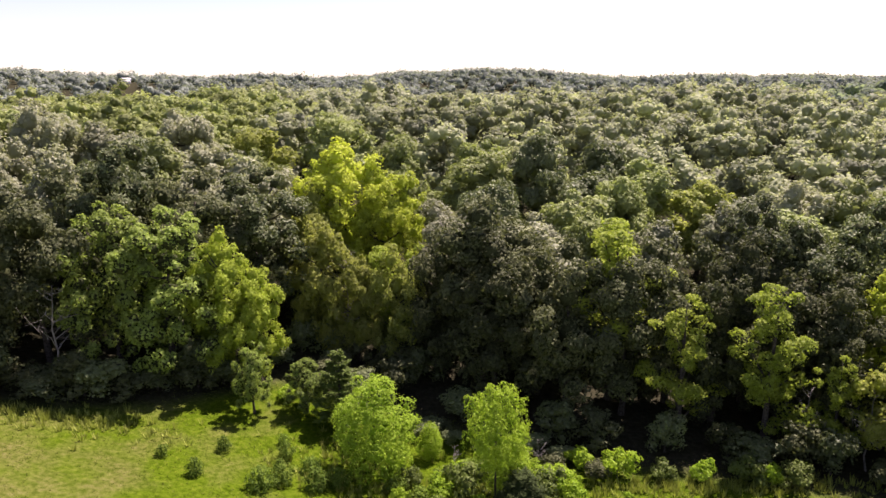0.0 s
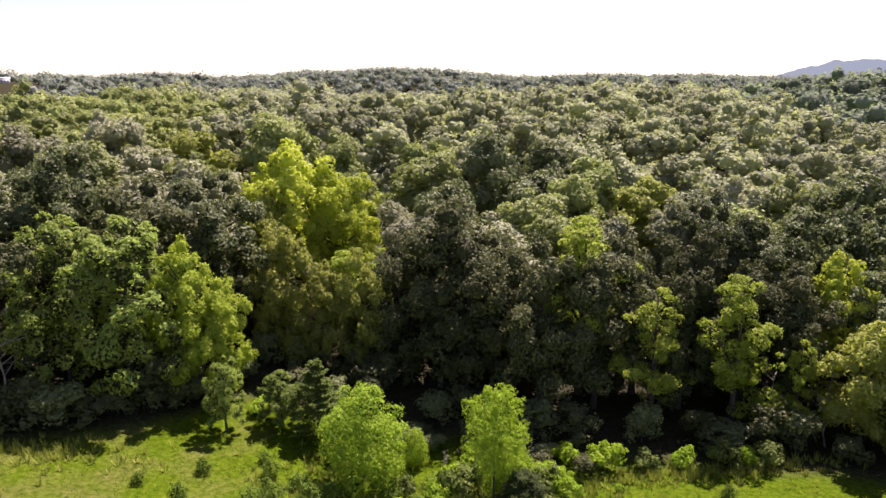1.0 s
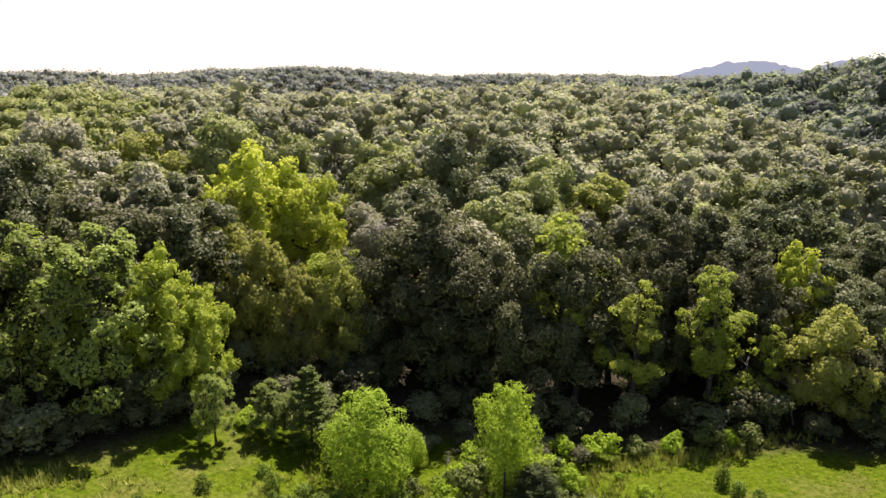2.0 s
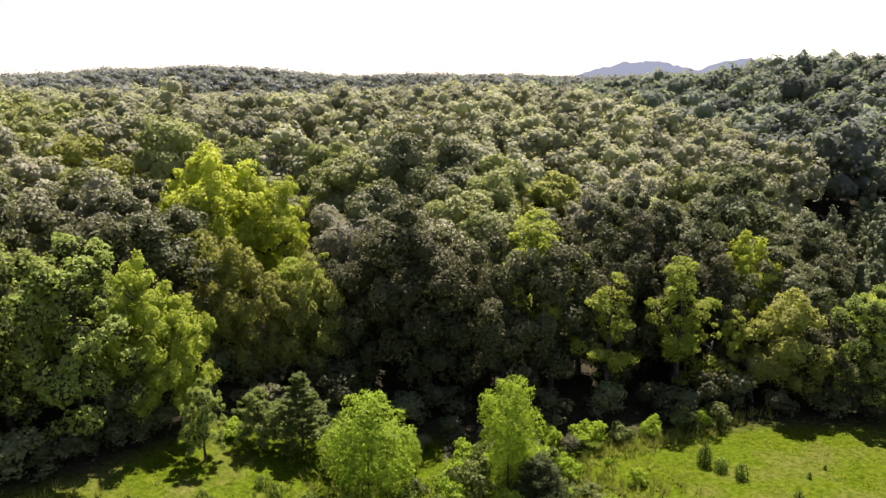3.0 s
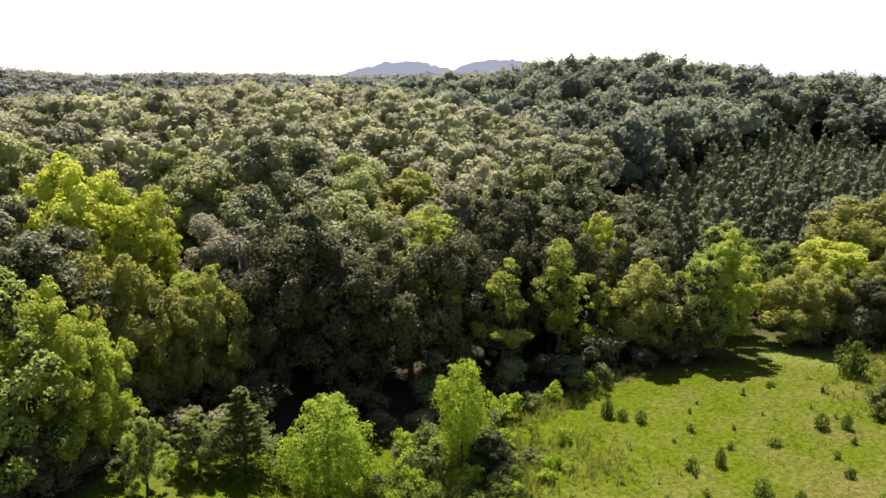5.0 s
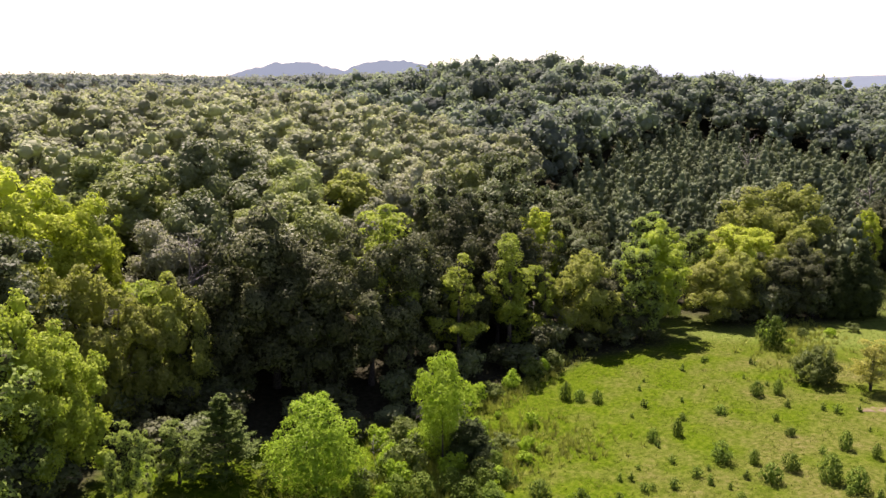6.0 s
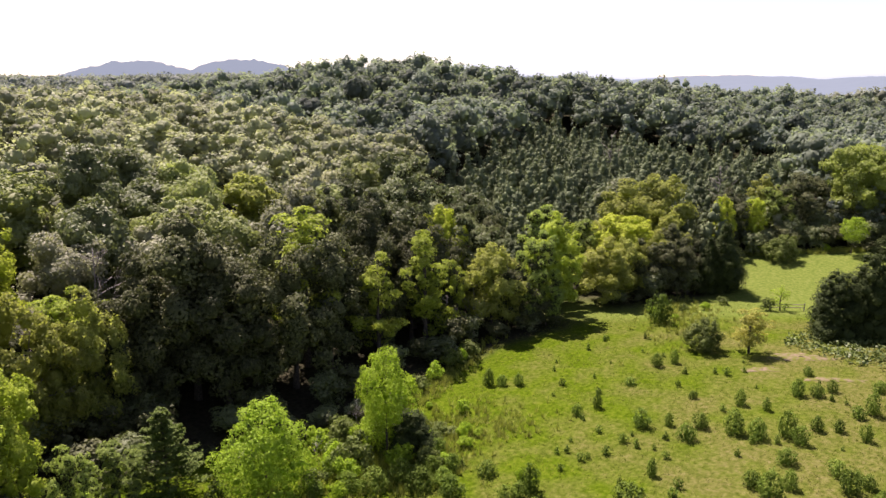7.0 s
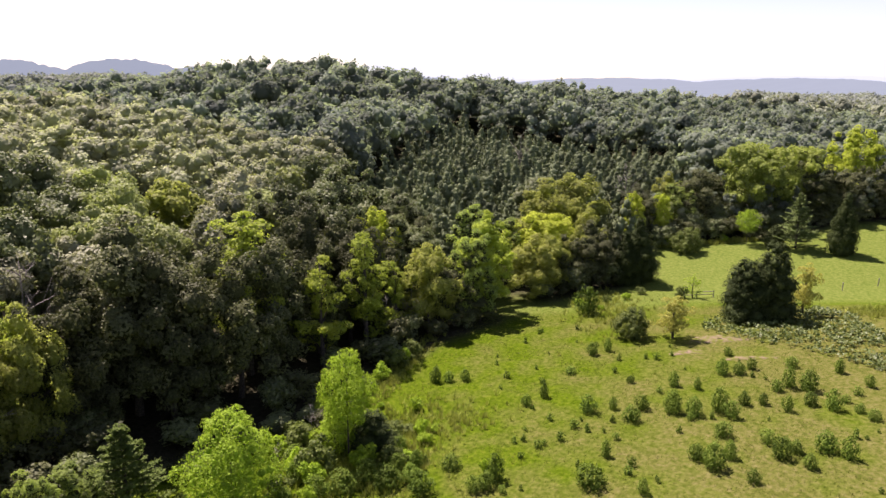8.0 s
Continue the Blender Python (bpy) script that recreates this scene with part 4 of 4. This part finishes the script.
# ---- shrubs along the foot of the woods ----
for i in range(len(EDGE) - 6):
    (xa, ya), (xb, yb) = EDGE[i], EDGE[i + 1]
    k = max(2, int(math.hypot(xb - xa, yb - ya) / 3.6))
    for j in range(k):
        f = (j + rng.uniform(0.2, 0.8)) / k
        x, y = xa + (xb - xa) * f + rng.normal() * 0.6, ya + (yb - ya) * f + 2.2 + rng.normal() * 0.8
        if x > -62 and math.hypot(x - 51.5, y - 45.0) > 4.5 and math.hypot(x + 16.0, y - 62.5) > 6:
            plant("understory", x, y, rng.uniform(0.7, 1.05), rng.uniform(0.5, 1.0))

# ---- thicket round the young trees, pale shrubs along the woods ----
plant("round_cedar", 6.2, 46.9, 0.72, 0.36, 0.2, "low dark cedar bush under a young tree")
for x, y, hh in ((1.0, 43.2, 2.2), (0.8, 40.2, 2.0), (2.0, 41.5, 1.7), (-0.4, 46.6, 2.2), (1.5, 45.2, 2.0), (6.6, 44.5, 1.5), (-13.8, 48.0, 2.0), (-12.4, 49.3, 1.7),
                 (-9.7, 49.2, 1.9), (-8.2, 50.4, 1.7), (0.2, 51.2, 1.9), (2.6, 53.0, 2.0), (-3.6, 50.6, 1.6), (-1.6, 48.4, 1.9), (3.4, 43.4, 1.6), (-10.8, 52.0, 1.5)):
    plant("sapling", x, y, hh / 1.5, hh / 1.5 * 0.95, None, "bushy bright green evergreen bush in rough grass")
for x, y, s in ((7.0, 51.5, 1.3), (8.5, 50.0, 1.3), (10.0, 52.5, 1.1), (2.2, 50.5, 1.4), (1.0, 52.0, 1.0), (6.4, 49.6, 1.4), (3.0, 46.5, 1.2), (8.2, 47.2, 0.9),
                (0.0, 49.5, 1.1), (-2.5, 51.5, 0.9), (10.5, 49.2, 1.0), (4.5, 44.5, 0.9), (15.0, 53.6, 1.35), (18.8, 53.4, 0.9), (22.0, 53.0, 0.9), (25.8, 53.0, 1.2),
                (27.6, 52.6, 1.0), (29.4, 52.2, 1.2), (12.0, 55.0, 1.0), (-8.0, 56.5, 0.8), (-3.0, 48.5, 0.8), (5.2, 53.6, 1.3), (4.0, 55.6, 1.1), (6.3, 55.0, 1.2),
                (52.5, 34.5, 0.7), (60.5, 20.5, 0.8), (51.0, 31.5, 0.5), (55.0, 31.0, 0.6), (58.0, 28.5, 0.6), (62.0, 26.5, 0.7), (-15.2, 63.2, 0.9)):
    plant("pale_shrub", x, y, s * rng.uniform(0.85, 1.15), s * rng.uniform(0.8, 1.15))

# low leafy growth in the rough grass
for i in range(34):
    x, y = 8.5 + rng.normal() * 2.8, 46.5 + rng.normal() * 3.2
    if y < edge_y(x) - 3 and math.hypot(x - 4.3, y - 48.4) > 1.6:
        plant("pale_shrub", x, y, rng.uniform(0.35, 0.75), rng.uniform(0.3, 0.75), None, "low yellow-green leafy growth in rough grass")

# shrubs along the far side of the lawn
for i in range(26):
    y = 27 - i * 2.1 + rng.normal() * 0.5
    x = float(np.interp(-y, [-26, -16, -6, 3.5, 10.5, 20, 60], [88.5, 92.5, 97, 104, 110, 114, 132])) + rng.uniform(0.8, 5.5)
    plant("understory", x, y, rng.uniform(0.7, 1.1), rng.uniform(0.55, 1.05))
for x, y, s in ((89.2, 25.0, 0.8), (90.6, 23.0, 0.8), (91.2, 20.5, 0.6), (94.5, 13.0, 0.7)):
    plant("pale_shrub", x, y, s, s)

for i in range(60):
    x, y = rng.uniform(92, 116), rng.uniform(-14, 27)
    if y > edge_y(x) + 3.5:
        plant("understory", x, y, rng.uniform(0.8, 1.2), rng.uniform(0.7, 1.2))

# shaded shrubs between the young trees and the woods
for i in range(14):
    x = -9 + i * 1.7 + rng.normal() * 0.5
    y = float(edge_y(x)) - rng.uniform(0.5, 5.5)
    if math.hypot(x + 9.6, y - 60.2) > 3.5 and math.hypot(x + 5.6, y - 53.6) > 3.2:
        plant("understory", x, y, rng.uniform(0.45, 0.75), rng.uniform(0.25, 0.5))

for x, y in ((-3.4, 71.0), (-6.5, 71.5), (-0.5, 71.8), (-10.5, 72.5), (-12.8, 73.6), (1.5, 76.5), (-15.8, 73.0)):
    plant("understory", x, y, 0.9, 0.8)

# low growth under the western group
for i in range(16):
    x = -54 + i * 2.1 + rng.normal() * 0.4
    plant("understory", x, float(edge_y(x)) + rng.uniform(-0.5, 2.0), rng.uniform(0.8, 1.15), rng.uniform(0.5, 0.95))

# ---- dead trees ----
stock("dead", bare_tree("dead_tree", "bare grey dead tree standing among leafy trees", 9, 4.0, 10, "dead trees"),
      bare_tree("dead_tree", "bare grey dead tree standing among leafy trees", 9, 4.5, 12, "dead trees"))
for x, y, hh in ((32.0, 57.0, 7.0), (37.0, 55.0, 7.5), (-34.5, 58.5, 10.0), (-10.8, 74.0, 11.0), (0.6, 80.0, 15.0), (148.0, 66.0, 13.0), (112.0, 33.0, 11.0), (8.4, 54.6, 3.2), (1.2, 53.6, 3.0)):
    plant("dead", x, y, hh / 9, hh / 9)

# ---- sparse pale trees by the gate and the plot ----
stock("wispy", plume_tree("young_tree", "thin pale yellow-green young tree with sparse leaves", FRESH, 4, 1.8, 1300, 0.16, 0.10, 7, "young trees"))
plant("wispy", 61.0, 18.9, 0.9, 0.95, 2.0)


# ---- fence: a short run of rails and two lone posts ----
def post(parent_name, x, y, hh, label):
    z = float(land(x, y))
    bm = bmesh.new()
    bmesh.ops.create_cone(bm, cap_ends=True, segments=8, radius1=0.075, radius2=0.065, depth=hh + 0.3)
    bmesh.ops.bevel(bm, geom=[e for e in bm.edges if e.calc_face_angle(0) > 1.0], offset=0.012, segments=1, affect="EDGES")
    me = bpy.data.meshes.new("post")
    bm.to_mesh(me)
    bm.free()
    me.materials.append(POSTWOOD)
    ob = new(parent_name, me)
    ob.matrix_basis = pose(x, y, z + hh / 2 - 0.15, rng.normal() * 2, rng.normal() * 2, 0)
    return tagged(ob, label, "fence post", "fence posts") if label else ob


post("fence_post", 71.8, -3.2, 1.3, "weathered round wooden fence post standing in grass")
post("fence_post", 75.2, -8.8, 1.3, "weathered round wooden fence post standing in grass")
fence = thing("rail_fence", "short weathered wooden rail fence in tall grass", "fence")
ends = [(60.4, 20.2), (61.1, 18.3), (62.0, 15.9)]
for x, y in ends:
    p = post("post", x, y, 1.1, "")
    p.parent = fence
for (xa, ya), (xb, yb) in zip(ends, ends[1:]):
    for hh in (0.5, 0.92):
        a, b = np.array([xa, ya, float(land(xa, ya)) + hh]), np.array([xb, yb, float(land(xb, yb)) + hh])
        part("rail", tri_mesh("rail", *tube([a, (a + b) / 2 + np.array([0, 0, -0.02]), b], [0.05, 0.055, 0.05], 6), POSTWOOD), fence)


# ---- far white house on the ridge ----
house = thing("house", "small white house on a far wooded ridge", "house")
hx, hy = -415.0, 905.0
hz = float(on_ground(hx, hy))


def box(x0, x1, y0, y1, z0, z1):
    V = np.array([(x, y, z) for x in (x0, x1) for y in (y0, y1) for z in (z0, z1)], float)
    F = np.array([(0, 1, 3), (0, 3, 2), (4, 6, 7), (4, 7, 5), (0, 4, 5), (0, 5, 1), (2, 3, 7), (2, 7, 6), (1, 5, 7), (1, 7, 3), (0, 2, 6), (0, 6, 4)])
    return V, F


house.matrix_basis = pose(hx, hy, hz + 0.6, 0, 0, 24)
part("wall", tri_mesh("wall", *box(-5.5, 5.5, -4, 4, -2, 3.6), WHITE), house)
RV = np.array([(-6, -4.5, 3.6), (6, -4.5, 3.6), (6, 4.5, 3.6), (-6, 4.5, 3.6), (-6, 0, 6.2), (6, 0, 6.2)], float)
part("roof", tri_mesh("roof", RV, np.array([(0, 1, 5), (0, 5, 4), (2, 3, 4), (2, 4, 5), (1, 2, 5), (3, 0, 4), (0, 3, 2), (0, 2, 1)]), ROOF), house)
DARKGLASS = plain("window_glass", (0.05, 0.06, 0.07), 0.15)
for u in (-3.2, 0.0, 3.2):
    part("window", tri_mesh("window", *box(u - 0.6, u + 0.6, -4.06, -3.99, 1.0, 2.4), DARKGLASS), house)


# ---- backdrop of hills and mountains, glowing for haze ----
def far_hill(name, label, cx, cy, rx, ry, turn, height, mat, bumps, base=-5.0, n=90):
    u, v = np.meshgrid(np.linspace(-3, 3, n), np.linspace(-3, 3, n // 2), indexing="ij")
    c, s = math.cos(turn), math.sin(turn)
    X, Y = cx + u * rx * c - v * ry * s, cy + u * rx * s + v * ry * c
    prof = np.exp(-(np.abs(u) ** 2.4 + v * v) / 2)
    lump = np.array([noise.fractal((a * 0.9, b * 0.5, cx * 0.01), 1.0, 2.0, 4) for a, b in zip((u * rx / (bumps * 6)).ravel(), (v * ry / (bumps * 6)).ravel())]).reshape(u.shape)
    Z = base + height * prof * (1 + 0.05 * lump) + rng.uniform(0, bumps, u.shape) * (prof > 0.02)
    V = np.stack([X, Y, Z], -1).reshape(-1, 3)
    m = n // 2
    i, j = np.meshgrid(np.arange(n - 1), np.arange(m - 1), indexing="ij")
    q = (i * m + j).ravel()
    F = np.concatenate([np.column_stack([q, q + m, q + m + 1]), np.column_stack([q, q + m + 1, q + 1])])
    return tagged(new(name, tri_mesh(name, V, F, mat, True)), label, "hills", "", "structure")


def at_az(deg, dist):
    return -40 + dist * math.sin(radians(deg)), 16 + dist * math.cos(radians(deg))


far_hill("backdrop_hill", "blue wooded skyline hill, its haze put in as glow", *at_az(38.9, 1350), 120, 130, radians(-38.9), 66, BLUEHILL, 6.0)
far_hill("backdrop_hill", "blue wooded skyline hill, its haze put in as glow", *at_az(32.5, 1300), 90, 120, radians(-32.5), 42, BLUEHILL, 4.0)
far_hill("backdrop_hill", "blue wooded skyline hill, its haze put in as glow", *at_az(46.7, 1800), 150, 160, radians(-46.7), 80, BLUEHILL, 6.0)
far_hill("backdrop_hill", "blue wooded skyline hill, its haze put in as glow", *at_az(53.5, 1900), 200, 150, radians(-53.5), 72, BLUEHILL, 4.0)
far_hill("backdrop_mountain", "pale blue mountains, their haze put in as glow", *at_az(66, 4100), 700, 260, radians(-66), 120, PALERHILL, 5.0)
far_hill("backdrop_mountain", "pale blue mountains, their haze put in as glow", *at_az(103, 4200), 900, 260, radians(-103), 150, PALERHILL, 5.0)
far_hill("backdrop_mountain", "pale blue low hills, their haze put in as glow", *at_az(80, 3300), 620, 200, radians(-80), 42, PALEHILL, 6.0)
far_hill("backdrop_mountain", "pale blue low hills, their haze put in as glow", *at_az(98, 3200), 500, 200, radians(-98), 52, PALEHILL, 6.0)
far_hill("backdrop_mountain", "pale blue low hills, their haze put in as glow", *at_az(116, 3200), 600, 200, radians(-116), 46, PALEHILL, 6.0)

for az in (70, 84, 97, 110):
    far_hill("backdrop_hill", "low wooded hills edging the plain, haze put in as glow", *at_az(az, 1750), 260, 60, radians(-az), 38 + 4 * math.sin(az), HAZEHILL, 5.0)

# ---- seedlings of the cedars, knee-high, all over the meadow ----
stock("seedling", cone_tree("sapling", "knee-high cedar seedling in the meadow grass", SPRIG, 1.5, 0.6, 150, 0.24, 0.13, 4, 0.03, 0.6, 0.5, 0.02, "sapling", "meadow saplings", True),
      cone_tree("sapling", "knee-high cedar seedling in the meadow grass", SPRIG, 1.5, 0.7, 150, 0.24, 0.13, 4, 0.03, 0.6, 0.5, 0.02, "sapling", "meadow saplings", True, True))
for i in range(120):
    x, y = rng.uniform(2, 42), rng.uniform(4, 42)
    if y < 0.9 * edge_y(x) - 4 and not (x > 30 and y < 14) and noise.noise((x * 0.09, y * 0.09, 2.0)) > -0.22:
        hh = rng.uniform(0.35, 0.95)
        plant("seedling", x, y, hh / 1.5, hh / 1.5)

# ---- plot of broad-leaved plants ----
def inside(x, y, poly):
    ok = np.zeros(len(x), bool)
    for (xa, ya), (xb, yb) in zip(poly, poly[1:] + poly[:1]):
        hit = ((ya > y) != (yb > y)) & (x < (xb - xa) * (y - ya) / (yb - ya + 1e-9) + xa)
        ok ^= hit
    return ok


PLOT = [(43.2, 18.0), (48.5, 17.4), (52.5, 9.0), (58.0, 2.5), (54.0, -1.0), (42.0, -2.2), (37.0, -7.0), (28.0, -3.0), (32.0, 0.5), (37.6, 7.6), (40.5, 13.5)]
x, y = rng.uniform(27, 59, 22000), rng.uniform(-10, 19, 22000)
ok = inside(x, y, PLOT) & (np.array([noise.noise((a * 0.8, b * 0.8, 5.0)) + 0.5 * noise.noise((a * 0.25, b * 0.25, 6.0)) for a, b in zip(x, y)]) > rng.uniform(-0.35, 0.25, len(x)))
x, y = x[ok], y[ok]
c = np.column_stack([x, y, land(x, y) + rng.uniform(0.12, 0.55, len(x))])
V, F = leaves(c, rng.normal(size=c.shape) * 0.6 + np.array([0, 0, 1.0]), 0.33, 0.28, 0.16)
tagged(new("leafy_plot", tri_mesh("leafy_plot", V, F, PADS)), "patch of large grey-green squash-like leaves covering the ground", "plants", "", "stuff")

# ---- grass and weeds ----
def tufts(x, y, blades, low, high, width, spread):
    k = len(x)
    X, Y = np.repeat(x, blades), np.repeat(y, blades)
    hh = np.repeat(rng.uniform(low, high, k), blades) * rng.uniform(0.6, 1.1, k * blades)
    a = rng.uniform(0, 6.283, k * blades)
    q = rng.uniform(0.1, 1.0, k * blades) * spread
    bx, by = X + np.cos(a) * q * 0.5, Y + np.sin(a) * q * 0.5
    bz = land(bx, by) - 0.03
    tx, ty = X + np.cos(a) * q * 1.5, Y + np.sin(a) * q * 1.5
    px, py = -np.sin(a) * width, np.cos(a) * width
    V = np.stack([np.column_stack([bx - px, by - py, bz]), np.column_stack([bx + px, by + py, bz]), np.column_stack([tx, ty, bz + hh])], 1).reshape(-1, 3)
    return V, np.arange(len(V)).reshape(-1, 3)


x, y = rng.uniform(-36, 64, 46000), rng.uniform(6, 66, 46000)
gap = edge_y(x) - y
ok = (gap > -1.5) & ~inside(x, y, PLOT) & (rng.random(len(x)) < 0.35 + 0.65 * np.array([noise.noise((a * 0.13, b * 0.13, 1.0)) > -0.1 for a, b in zip(x, y)]))
x, y = x[ok], y[ok]
def with_hue(me, x, y, per, size):
    """Hue that drifts over the field."""
    v = np.array([noise.noise((a / size, b / size, 4.2)) for a, b in zip(x, y)]) * 0.9 + 0.5 + rng.normal(size=len(x)) * 0.12
    hue = me.attributes.new("tree", "FLOAT", "POINT")
    hue.data.foreach_set("value", np.repeat(np.clip(v, 0, 0.999), per).astype(np.float32))
    return me


tagged(new("grass", with_hue(tri_mesh("grass", *tufts(x, y, 3, 0.06, 0.20, 0.035, 0.2), BLADES), x, y, 9, 9.0)), "tufted meadow grass, green and straw-coloured", "grass", "", "stuff")

# taller weeds: round the young trees, along the woods and on the western rise
wx, wy = [], []
for cx, cy, rx, ry, k in ((3, 48, 9, 7, 700), (10, 47, 7, 6, 260), (56, 33, 8, 3, 160), (14, 42, 5, 5, 120), (56, -5, 4, 6, 240), (-8, 53, 8, 6, 160), (50, 30, 12, 5, 200), (-31, 54, 8, 2.5, 160), (24, 52, 14, 1.6, 260)):
    wx.append(cx + rng.normal(size=k) * rx * 0.5)
    wy.append(cy + rng.normal(size=k) * ry * 0.5)
f = rng.random(420)                              # unmown strip along the lawn
wx.append(np.interp(f, [0, 0.45, 1], [88.0, 92.0, 96.5]) + rng.normal(size=420) * 0.5)
wy.append(np.interp(f, [0, 0.45, 1], [28.0, 18.0, 7.5]) + rng.normal(size=420) * 0.5)
x, y = np.concatenate(wx), np.concatenate(wy)
tagged(new("weeds", with_hue(tri_mesh("weeds", *tufts(x, y, 11, 0.35, 1.0, 0.045, 0.42), WEEDS), x, y, 33, 5.0)), "tall yellowish-green weeds and seedheads", "weeds", "", "stuff")
